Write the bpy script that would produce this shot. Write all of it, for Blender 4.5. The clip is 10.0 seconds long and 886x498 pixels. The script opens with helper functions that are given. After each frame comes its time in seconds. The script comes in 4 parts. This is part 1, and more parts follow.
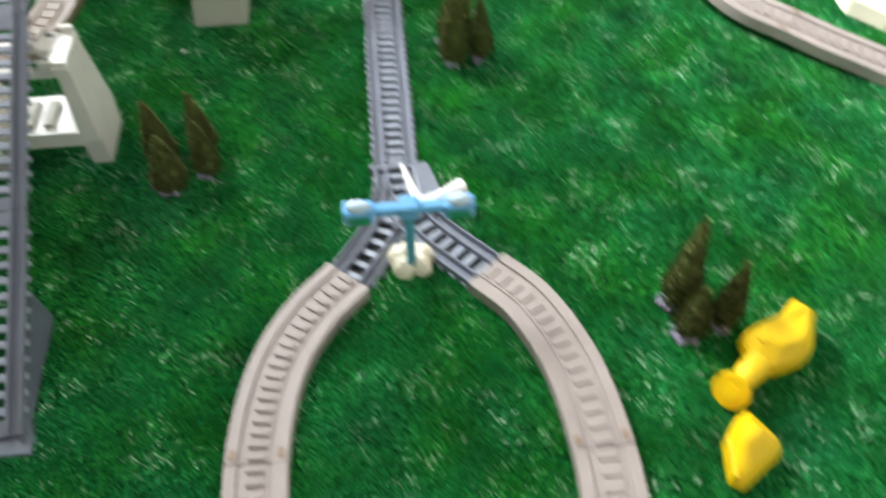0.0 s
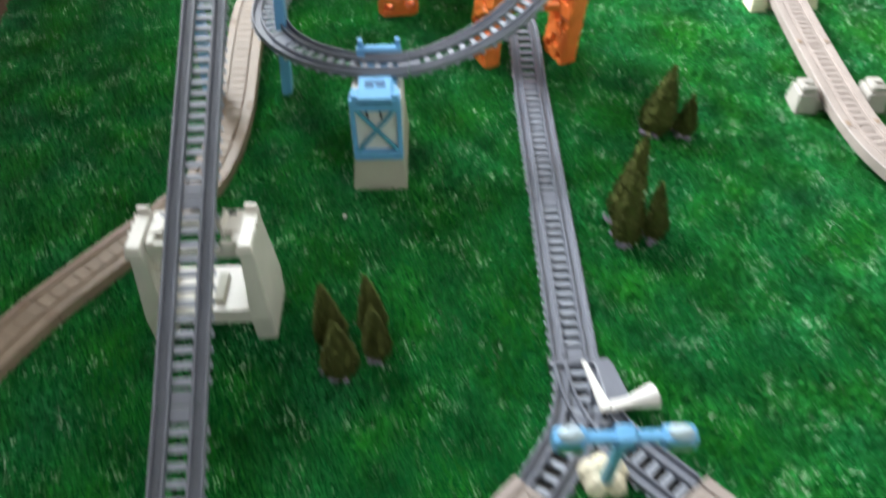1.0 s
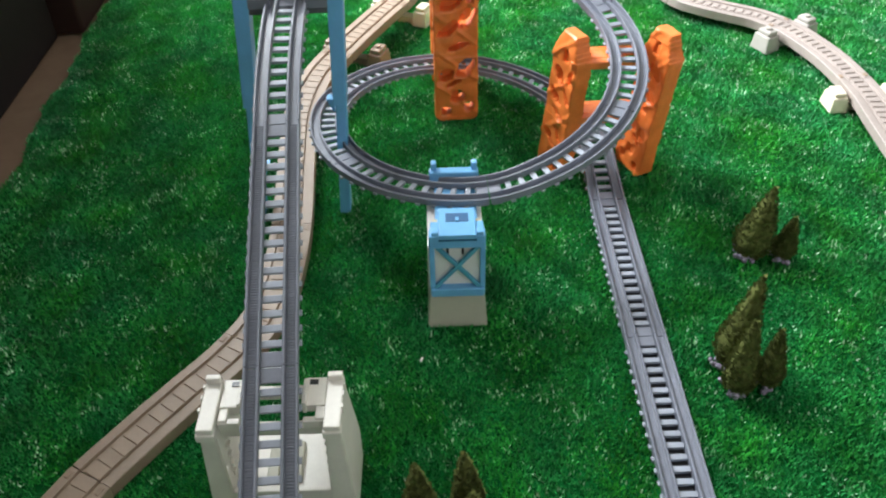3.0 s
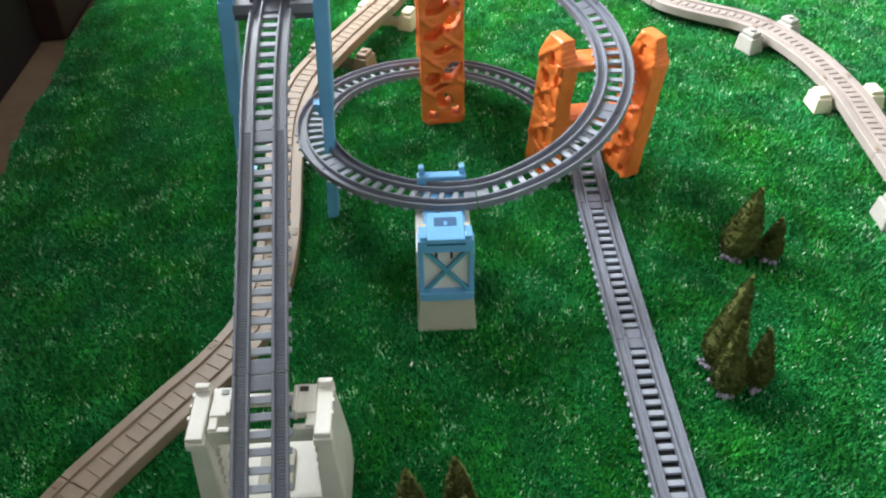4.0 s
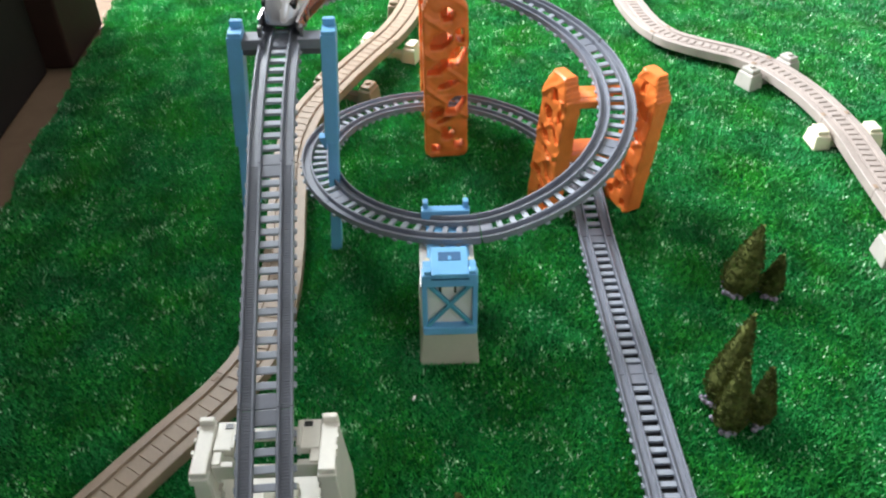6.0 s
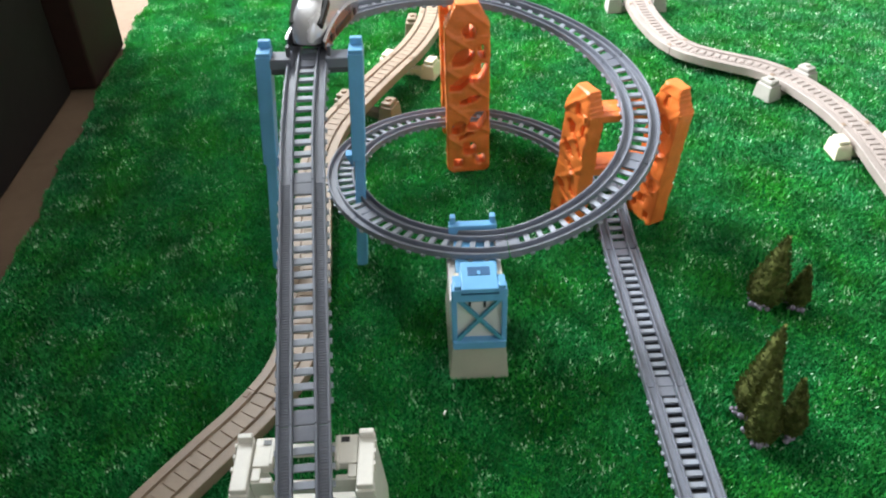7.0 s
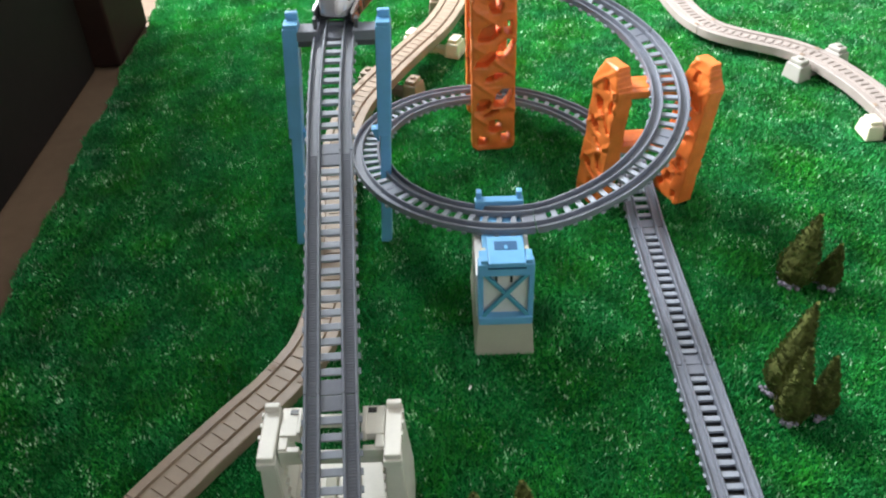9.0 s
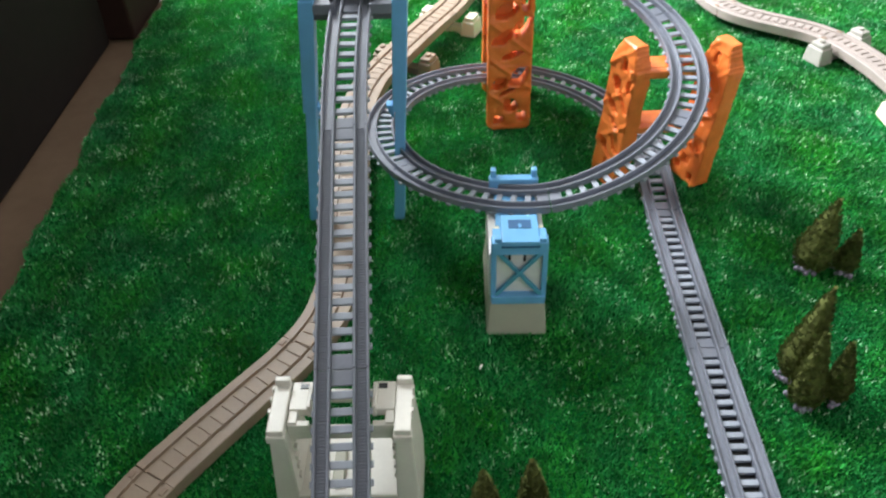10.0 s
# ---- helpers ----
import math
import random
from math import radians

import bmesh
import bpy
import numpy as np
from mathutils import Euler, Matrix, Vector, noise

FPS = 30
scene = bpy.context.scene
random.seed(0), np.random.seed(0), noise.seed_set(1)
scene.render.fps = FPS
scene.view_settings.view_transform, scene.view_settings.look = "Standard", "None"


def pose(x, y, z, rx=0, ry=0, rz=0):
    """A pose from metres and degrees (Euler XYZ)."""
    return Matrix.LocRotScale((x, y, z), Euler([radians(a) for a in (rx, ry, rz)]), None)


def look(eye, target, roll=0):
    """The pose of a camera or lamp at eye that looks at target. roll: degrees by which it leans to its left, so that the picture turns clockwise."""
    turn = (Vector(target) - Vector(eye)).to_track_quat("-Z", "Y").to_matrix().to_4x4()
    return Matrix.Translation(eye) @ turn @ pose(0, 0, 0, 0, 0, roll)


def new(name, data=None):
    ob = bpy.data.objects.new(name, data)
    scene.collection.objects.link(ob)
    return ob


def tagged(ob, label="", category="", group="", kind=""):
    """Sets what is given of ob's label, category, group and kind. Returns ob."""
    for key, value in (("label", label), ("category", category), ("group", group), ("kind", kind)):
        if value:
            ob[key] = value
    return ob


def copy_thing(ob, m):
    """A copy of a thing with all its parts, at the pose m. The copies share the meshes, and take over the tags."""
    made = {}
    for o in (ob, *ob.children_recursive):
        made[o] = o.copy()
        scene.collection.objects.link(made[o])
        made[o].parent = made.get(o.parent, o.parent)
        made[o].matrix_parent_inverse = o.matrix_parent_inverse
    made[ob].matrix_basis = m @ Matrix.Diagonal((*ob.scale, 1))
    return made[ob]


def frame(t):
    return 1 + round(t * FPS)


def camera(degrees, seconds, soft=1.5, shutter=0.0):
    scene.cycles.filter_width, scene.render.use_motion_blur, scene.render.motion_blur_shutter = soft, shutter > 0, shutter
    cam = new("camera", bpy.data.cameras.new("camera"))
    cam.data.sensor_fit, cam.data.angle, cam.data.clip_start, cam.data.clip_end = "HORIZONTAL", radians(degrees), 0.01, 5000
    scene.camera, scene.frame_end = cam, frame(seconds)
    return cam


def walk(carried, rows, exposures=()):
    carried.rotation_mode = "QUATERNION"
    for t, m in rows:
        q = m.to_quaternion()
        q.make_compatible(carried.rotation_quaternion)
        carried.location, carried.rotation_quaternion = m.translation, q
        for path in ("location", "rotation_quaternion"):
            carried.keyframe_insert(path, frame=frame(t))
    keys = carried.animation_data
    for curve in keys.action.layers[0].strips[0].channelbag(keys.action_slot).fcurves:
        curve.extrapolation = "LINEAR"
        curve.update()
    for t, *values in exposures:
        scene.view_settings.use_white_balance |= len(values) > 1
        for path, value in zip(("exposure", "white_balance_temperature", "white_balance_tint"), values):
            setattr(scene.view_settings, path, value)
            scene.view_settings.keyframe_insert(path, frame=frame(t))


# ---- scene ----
cam = camera(55.7, 10.0, soft=2.1, shutter=0.8)
PATH = [
    (0, (-0.003, -0.714, 0.496), (0.103, 0.556, -1.045), -0.8),
    (0.2, (-0.027, -0.699, 0.496), (0.064, 0.611, -1.013), 0.4),
    (0.5, (-0.055, -0.674, 0.508), (0.027, 0.653, -0.986), 0.5),
    (0.8, (-0.089, -0.659, 0.517), (-0.044, 0.756, -0.896), 1.0),
    (1, (-0.102, -0.622, 0.524), (-0.099, 0.812, -0.871), -1.2),
    (1.5, (-0.141, -0.562, 0.53), (-0.157, 0.921, -0.811), -1.3),
    (2, (-0.162, -0.526, 0.538), (-0.166, 0.985, -0.772), -2.7),
    (2.5, (-0.169, -0.514, 0.536), (-0.182, 0.995, -0.775), -1.9),
    (4, (-0.173, -0.511, 0.538), (-0.139, 1.001, -0.771), -1.5),
    (4.5, (-0.173, -0.507, 0.538), (-0.136, 1.01, -0.765), -1.2),
    (5, (-0.172, -0.503, 0.539), (-0.112, 1.024, -0.751), -0.3),
    (5.5, (-0.173, -0.506, 0.542), (-0.119, 1.031, -0.736), -0.2),
    (7, (-0.195, -0.512, 0.551), (-0.173, 1.06, -0.686), -1.9),
    (7.5, (-0.199, -0.508, 0.545), (-0.176, 1.057, -0.7), -1.3),
    (8, (-0.201, -0.506, 0.543), (-0.212, 1.06, -0.701), -1.7),
    (8.5, (-0.203, -0.509, 0.542), (-0.218, 1.055, -0.705), -1.7),
    (9, (-0.204, -0.515, 0.538), (-0.222, 1.041, -0.718), -2.3),
    (9.5, (-0.205, -0.516, 0.538), (-0.224, 1.031, -0.73), -1.7),
    (10, (-0.206, -0.514, 0.531), (-0.251, 1.017, -0.755), -1.9),
]
walk(cam, [(t, look(eye, target, roll)) for t, eye, target, roll in PATH], exposures=((0.0, 0.28), (0.5, 0.12), (1.0, 0.06), (2.2, 0.0), (10.0, 0.0)))

# ---------------------------------------------------------------- light
world = bpy.data.worlds.new("world")
scene.world = world
world.use_nodes = True
sky = world.node_tree.nodes.new("ShaderNodeTexSky")
sky.sky_type, sky.sun_disc = "NISHITA", False
sky.sun_elevation, sky.sun_rotation = radians(40), radians(-60)
world.node_tree.links.new(sky.outputs[0], world.node_tree.nodes["Background"].inputs[0])
world.node_tree.nodes["Background"].inputs[1].default_value = 0.1


def area_lamp(name, m, width, height, watts, colour):
    lamp = bpy.data.lights.new(name, "AREA")
    lamp.shape, lamp.size, lamp.size_y, lamp.energy, lamp.color = "RECTANGLE", width, height, watts, colour
    ob = new(name, lamp)
    ob.matrix_world = m
    return ob


# daylight through two windows of the room
area_lamp("daylight_side", look((-1.52, 1.5, 1.6), (0.1, 0.3, 0.0)), 1.5, 1.2, 285, (0.90, 0.96, 1.0))
area_lamp("daylight_end", look((0.5, 2.34, 1.5), (0.2, 0.4, 0.0)), 1.6, 1.2, 2.5, (0.90, 0.96, 1.0))

# fill lamp added behind the camera to lighten the faces turned towards it
area_lamp("fill_behind", look((0.9, -1.92, 1.5), (0.1, 0.2, 0.0)), 1.3, 1.1, 6, (0.90, 0.96, 1.0))

# ---------------------------------------------------------------- materials


def material(name, colour, rough=0.45, metal=0.0, vary=0.12, scale=40.0, bump=0.15, fine=400.0, each=0.0, spec=0.5, coat=0.0):
    """Plastic, wood or paint with grain at two scales, stains and fine relief."""
    m = bpy.data.materials.new(name)
    m.use_nodes = True
    n, l = m.node_tree.nodes, m.node_tree.links
    b = n["Principled BSDF"]
    b.inputs["Metallic"].default_value = metal
    b.inputs["Specular IOR Level"].default_value = spec
    b.inputs["Coat Weight"].default_value = coat
    at = n.new("ShaderNodeTexCoord")
    big, small = n.new("ShaderNodeTexNoise"), n.new("ShaderNodeTexNoise")
    big.inputs["Scale"].default_value, small.inputs["Scale"].default_value = scale, fine
    big.inputs["Detail"].default_value = small.inputs["Detail"].default_value = 4
    for t in (big, small):
        l.new(at.outputs["Object"], t.inputs["Vector"])
    add = n.new("ShaderNodeMath")
    add.operation = "MULTIPLY_ADD"
    l.new(small.outputs[0], add.inputs[0])
    add.inputs[1].default_value = 0.4
    l.new(big.outputs[0], add.inputs[2])
    fit = n.new("ShaderNodeMapRange")
    fit.inputs["From Min"].default_value, fit.inputs["From Max"].default_value = 0.4, 1.0
    fit.inputs["To Min"].default_value, fit.inputs["To Max"].default_value = 1 - vary, 1 + vary
    l.new(add.outputs[0], fit.inputs["Value"])
    tone = n.new("ShaderNodeHueSaturation")
    tone.inputs["Color"].default_value = (*colour, 1)
    if each:
        own, spread, both = n.new("ShaderNodeObjectInfo"), n.new("ShaderNodeMapRange"), n.new("ShaderNodeMath")
        spread.inputs["To Min"].default_value, spread.inputs["To Max"].default_value = 1 - each, 1 + each
        both.operation = "MULTIPLY"
        l.new(own.outputs["Random"], spread.inputs["Value"])
        l.new(spread.outputs[0], both.inputs[0])
        l.new(fit.outputs[0], both.inputs[1])
        l.new(both.outputs[0], tone.inputs["Value"])
    else:
        l.new(fit.outputs[0], tone.inputs["Value"])
    l.new(tone.outputs[0], b.inputs["Base Color"])
    gloss = n.new("ShaderNodeMapRange")
    gloss.inputs["To Min"].default_value, gloss.inputs["To Max"].default_value = max(0.05, rough - 0.1), min(1, rough + 0.1)
    l.new(big.outputs[0], gloss.inputs["Value"])
    l.new(gloss.outputs[0], b.inputs["Roughness"])
    relief = n.new("ShaderNodeBump")
    relief.inputs["Strength"].default_value, relief.inputs["Distance"].default_value = bump, 0.0006
    l.new(add.outputs[0], relief.inputs["Height"])
    l.new(relief.outputs[0], b.inputs["Normal"])
    return m


def grass_material():
    m = bpy.data.materials.new("artificial_grass")
    m.use_nodes = True
    n, l = m.node_tree.nodes, m.node_tree.links
    b = n["Principled BSDF"]
    geo, ramp = n.new("ShaderNodeNewGeometry"), n.new("ShaderNodeValToRGB")
    tuft, where, lift, pick = n.new("ShaderNodeTexNoise"), n.new("ShaderNodeTexCoord"), n.new("ShaderNodeMapRange"), n.new("ShaderNodeMath")
    tuft.inputs["Scale"].default_value, tuft.inputs["Detail"].default_value = 32, 5
    l.new(where.outputs["Object"], tuft.inputs["Vector"])
    lift.inputs["From Min"].default_value, lift.inputs["From Max"].default_value = 0.4, 0.72
    lift.inputs["To Min"].default_value, lift.inputs["To Max"].default_value = -0.07, 0.17
    l.new(tuft.outputs[0], lift.inputs["Value"])
    l.new(geo.outputs["Random Per Island"], pick.inputs[0])
    l.new(lift.outputs[0], pick.inputs[1])
    l.new(pick.outputs[0], ramp.inputs[0])
    e = ramp.color_ramp.elements
    e[0].color, e[1].color = (0.006, 0.20, 0.040, 1), (0.014, 0.42, 0.07, 1)
    e.new(0.5).color = (0.005, 0.275, 0.048, 1)
    e.new(0.965).color = (0.016, 0.40, 0.07, 1)
    # the few palest blades are glints put into the colour
    e[-1].color = (0.62, 0.88, 0.62, 1)
    patch, at, tone = n.new("ShaderNodeTexNoise"), n.new("ShaderNodeTexCoord"), n.new("ShaderNodeHueSaturation")
    patch.inputs["Scale"].default_value, patch.inputs["Detail"].default_value = 20, 6
    l.new(at.outputs["Object"], patch.inputs["Vector"])
    fit = n.new("ShaderNodeMapRange")
    fit.inputs["From Min"].default_value, fit.inputs["From Max"].default_value = 0.3, 0.7
    fit.inputs["To Min"].default_value, fit.inputs["To Max"].default_value = 0.58, 1.48
    l.new(patch.outputs[0], fit.inputs["Value"])
    l.new(fit.outputs[0], tone.inputs["Value"])
    l.new(ramp.outputs[0], tone.inputs["Color"])
    warm, hue = n.new("ShaderNodeTexNoise"), n.new("ShaderNodeMapRange")
    warm.inputs["Scale"].default_value, warm.inputs["Detail"].default_value = 13, 4
    l.new(at.outputs["Object"], warm.inputs["Vector"])
    hue.inputs["From Min"].default_value, hue.inputs["From Max"].default_value = 0.35, 0.65
    hue.inputs["To Min"].default_value, hue.inputs["To Max"].default_value = 0.475, 0.512
    l.new(warm.outputs[0], hue.inputs["Value"])
    l.new(hue.outputs[0], tone.inputs["Hue"])
    tone.inputs["Saturation"].default_value = 0.92
    l.new(tone.outputs[0], b.inputs["Base Color"])
    b.inputs["Roughness"].default_value = 0.34
    b.inputs["Specular IOR Level"].default_value = 0.3
    return m


GREY = material("grey_plastic", (0.20, 0.212, 0.255), 0.34, vary=0.14, each=0.06)
GREY_PALE = material("pale_grey_plastic", (0.32, 0.345, 0.40), 0.45, vary=0.14, each=0.1)
GREY_DARK = material("dark_grey_plastic", (0.09, 0.09, 0.105), 0.4)
SLATE = material("slate_grey_plastic", (0.13, 0.145, 0.18), 0.38)
TAN = material("tan_plastic", (0.32, 0.235, 0.168), 0.5, vary=0.18, scale=25, each=0.05)
TAN_PALE = material("pale_tan_plastic", (0.365, 0.305, 0.275), 0.5, vary=0.15, scale=25, each=0.05)
TAN_DARK = material("dark_tan_plastic", (0.30, 0.21, 0.145), 0.55, vary=0.18, each=0.08)
CREAM = material("cream_plastic", (0.82, 0.74, 0.56), 0.5, vary=0.08)
STONE = material("stone_grey_plastic", (0.42, 0.39, 0.35), 0.55, vary=0.14)
WHITE = material("white_plastic", (0.84, 0.81, 0.77), 0.42, vary=0.06)
IVORY = material("ivory_plastic", (0.78, 0.745, 0.67), 0.42, vary=0.08)
SAND = material("sand_plastic", (0.50, 0.485, 0.39), 0.55, vary=0.08)
BLUE = material("sky_blue_plastic", (0.17, 0.46, 0.78), 0.38, vary=0.1)
BLUE_DEEP = material("teal_blue_plastic", (0.10, 0.37, 0.52), 0.4, vary=0.1)
ORANGE = material("orange_plastic", (0.88, 0.215, 0.045), 0.36, vary=0.14, scale=70, bump=0.35)
YELLOW = material("yellow_plastic", (0.88, 0.56, 0.005), 0.33, vary=0.08)
SILVER = material("silver_paint", (0.80, 0.79, 0.82), 0.26, metal=0.5, vary=0.06)
# mid-dark silver of the engine's side skirts
SILVER_MID = material("mid_silver_paint", (0.24, 0.24, 0.255), 0.28, metal=0.6, vary=0.12)
SILVER_DARK = material("dark_silver_paint", (0.055, 0.058, 0.065), 0.3, metal=0.3, vary=0.1)
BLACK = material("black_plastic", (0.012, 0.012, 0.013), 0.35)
GAP_BLUE = material("gap_dark_blue", (0.03, 0.12, 0.27), 0.4)
GLASSY = material("clear_blue_plastic", (0.55, 0.68, 0.76), 0.2, vary=0.05)
GREEN = material("green_lens", (0.02, 0.28, 0.14), 0.3)
FOAM = material("tree_foam", (0.112, 0.128, 0.036), 0.9, vary=0.45, scale=260, bump=0.9, fine=900, spec=0.15)
FLOWER = material("purple_flock", (0.30, 0.26, 0.34), 0.85, vary=0.5, scale=500, spec=0.2)
MAT = material("mat_backing", (0.003, 0.09, 0.018), 0.9, vary=0.4, scale=30, spec=0.05)
GRASS = grass_material()
CABINET = material("black_wood", (0.013, 0.010, 0.009), 0.78, vary=0.3, scale=6, fine=60, spec=0.15)
RED_WOOD = material("red_brown_wood", (0.026, 0.012, 0.009), 0.75, vary=0.3, scale=8, fine=80, spec=0.15)
FLOOR = material("tan_floor_wood", (0.21, 0.14, 0.095), 0.17, vary=0.2, scale=5, fine=60)
WALL = material("cream_wall_paint", (0.42, 0.40, 0.37), 0.9, vary=0.05, scale=3, fine=80)
CEILING = material("white_ceiling_paint", (0.62, 0.61, 0.58), 0.9, vary=0.04, scale=3, fine=80)
FRAME = material("white_window_paint", (0.78, 0.78, 0.76), 0.4, vary=0.05)

# ---------------------------------------------------------------- tools


def thing(name, m, label, category, group="", kind=""):
    ob = tagged(new(name), label, category, group, kind)
    ob.empty_display_size = 0.01
    ob.matrix_basis = m if isinstance(m, Matrix) else Matrix.Translation(m)
    return ob


def mesh_of(name, bm, mat, smooth=False):
    bmesh.ops.recalc_face_normals(bm, faces=bm.faces)
    me = bpy.data.meshes.new(name)
    bm.to_mesh(me)
    bm.free()
    me.materials.append(mat)
    if smooth:
        me.polygons.foreach_set("use_smooth", [True] * len(me.polygons))
    return me


def part(name, bm, mat, parent, label="", smooth=False, move=None):
    """Links a bmesh as one mesh object under a thing or a part; move brings world places into the thing's own."""
    if move is not None:
        bm.transform(move)
    ob = new(name, mesh_of(name, bm, mat, smooth))
    ob.parent = parent
    return tagged(ob, label)


def piece(name, me, m, parent):
    ob = new(name, me)
    ob.parent = parent
    ob.matrix_basis = m
    return ob


def box(bm, x0, x1, y0, y1, z0, z1, bevel=0.0):
    r = bmesh.ops.create_cube(bm, size=1.0)
    v = r["verts"]
    bmesh.ops.transform(bm, verts=v, matrix=Matrix.LocRotScale(((x0 + x1) / 2, (y0 + y1) / 2, (z0 + z1) / 2), None, (x1 - x0, y1 - y0, z1 - z0)))
    if bevel:
        bmesh.ops.bevel(bm, geom=list({e for w in v for e in w.link_edges}), offset=bevel, segments=2, affect="EDGES", profile=0.5)
    return bm


def beam(bm, p, q, w, d, bevel=0.0):
    """A bar from p to q, w wide and d deep."""
    p, q = Vector(p), Vector(q)
    r = bmesh.ops.create_cube(bm, size=1.0)
    v = r["verts"]
    turn = (q - p).to_track_quat("Z", "Y")
    bmesh.ops.transform(bm, verts=v, matrix=Matrix.LocRotScale((p + q) / 2, turn, (w, d, (q - p).length)))
    if bevel:
        bmesh.ops.bevel(bm, geom=list({e for a in v for e in a.link_edges}), offset=bevel, segments=2, affect="EDGES", profile=0.5)
    return bm


def hexa(bm, low, high, bevel=0.0):
    """A solid between two four-cornered rings."""
    a, b = [bm.verts.new(p) for p in low], [bm.verts.new(p) for p in high]
    n = len(a)
    bm.faces.new(a[::-1]), bm.faces.new(b)
    for i in range(n):
        bm.faces.new((a[i], a[(i + 1) % n], b[(i + 1) % n], b[i]))
    if bevel:
        bmesh.ops.bevel(bm, geom=list({e for v in a + b for e in v.link_edges}), offset=bevel, segments=2, affect="EDGES", profile=0.5)
    return bm


def rod(bm, p, q, r0, r1=None, n=16, bevel=0.0):
    p, q = Vector(p), Vector(q)
    r = bmesh.ops.create_cone(bm, cap_ends=True, segments=n, radius1=r0, radius2=r0 if r1 is None else r1, depth=(q - p).length)
    bmesh.ops.transform(bm, verts=r["verts"], matrix=Matrix.LocRotScale((p + q) / 2, (q - p).to_track_quat("Z", "Y"), None))
    return bm


def fresh():
    return bmesh.new()


# ---- centre lines
def line(points, step=0.004):
    """A smooth line through control points, in even steps."""
    p = [Vector(a) for a in points]
    p = [2 * p[0] - p[1], *p, 2 * p[-1] - p[-2]]
    dense = []
    for i in range(1, len(p) - 2):
        a, b, c, d = p[i - 1 : i + 3]
        for k in range(40):
            t = k / 40
            dense.append(0.5 * (2 * b + (c - a) * t + (2 * a - 5 * b + 4 * c - d) * t * t + (3 * b - a - 3 * c + d) * t ** 3))
    dense.append(p[-2])
    run, out, due = 0.0, [dense[0]], step
    for a, b in zip(dense, dense[1:]):
        far = (b - a).length
        while run + far >= due:
            out.append(a.lerp(b, (due - run) / far))
            due += step
        run += far
    return out


def frames_of(pts):
    """Place, side and up at every point of a line."""
    out = []
    for i, p in enumerate(pts):
        t = (pts[min(i + 1, len(pts) - 1)] - pts[max(i - 1, 0)]).normalized()
        s = t.cross(Vector((0, 0, 1))).normalized()
        out.append((p, s, s.cross(t), t))
    return out


def sweep(bm, profile, fr):
    rings = [[bm.verts.new(p + s * u + n * w) for u, w in profile] for p, s, n, t in fr]
    k = len(profile)
    for a, b in zip(rings, rings[1:]):
        for i in range(k):
            bm.faces.new((a[i], a[(i + 1) % k], b[(i + 1) % k], b[i]))
    bm.faces.new(rings[0]), bm.faces.new(rings[-1][::-1])
    return bm


def basis(p, s, n, t):
    return Matrix(((s.x, t.x, n.x, p.x), (s.y, t.y, n.y, p.y), (s.z, t.z, n.z, p.z), (0, 0, 0, 1)))


# ---------------------------------------------------------------- tracks
RAIL = ((0.0072, -0.0062), (0.0178, -0.0062), (0.0178, -0.0005), (0.0174, 0.0), (0.0163, 0.0), (0.0159, -0.0005), (0.0156, -0.0048), (0.0095, -0.0048), (0.0092, -0.0005), (0.0088, 0.0), (0.0076, 0.0), (0.0072, -0.0005))
PITCH = 0.0109


def tie_mesh(name, half, length, low, high, mat, bevel=0.0006):
    return mesh_of(name, box(fresh(), -half, half, -length / 2, length / 2, low, high, bevel), mat)


def crossing(name, inner, outer, length, mat):
    """A sleeper: a bar between the rails on a longer, lower bar whose ends stand out under them."""
    bm = box(fresh(), -inner, inner, -length / 2, length / 2, -0.0062, -0.0040, 0.0005)
    return mesh_of(name, box(bm, -outer, outer, -length * 0.42, length * 0.42, -0.0076, -0.0054, 0.0005), mat)


TIE = crossing("sleeper", 0.0071, 0.0196, 0.0051, GREY_PALE)
TIE_END = crossing("end_plate", 0.0071, 0.0176, 0.0105, GREY)
RUNG = tie_mesh("sleeper", 0.0079, 0.0112, -0.003, 0.0, TAN, 0.0004)
RUNG_SLIM = tie_mesh("sleeper", 0.0058, 0.0042, -0.003, 0.0011, TAN_PALE)
RUNG_PALE = tie_mesh("sleeper", 0.0062, 0.0062, -0.003, 0.0004, TAN_PALE)


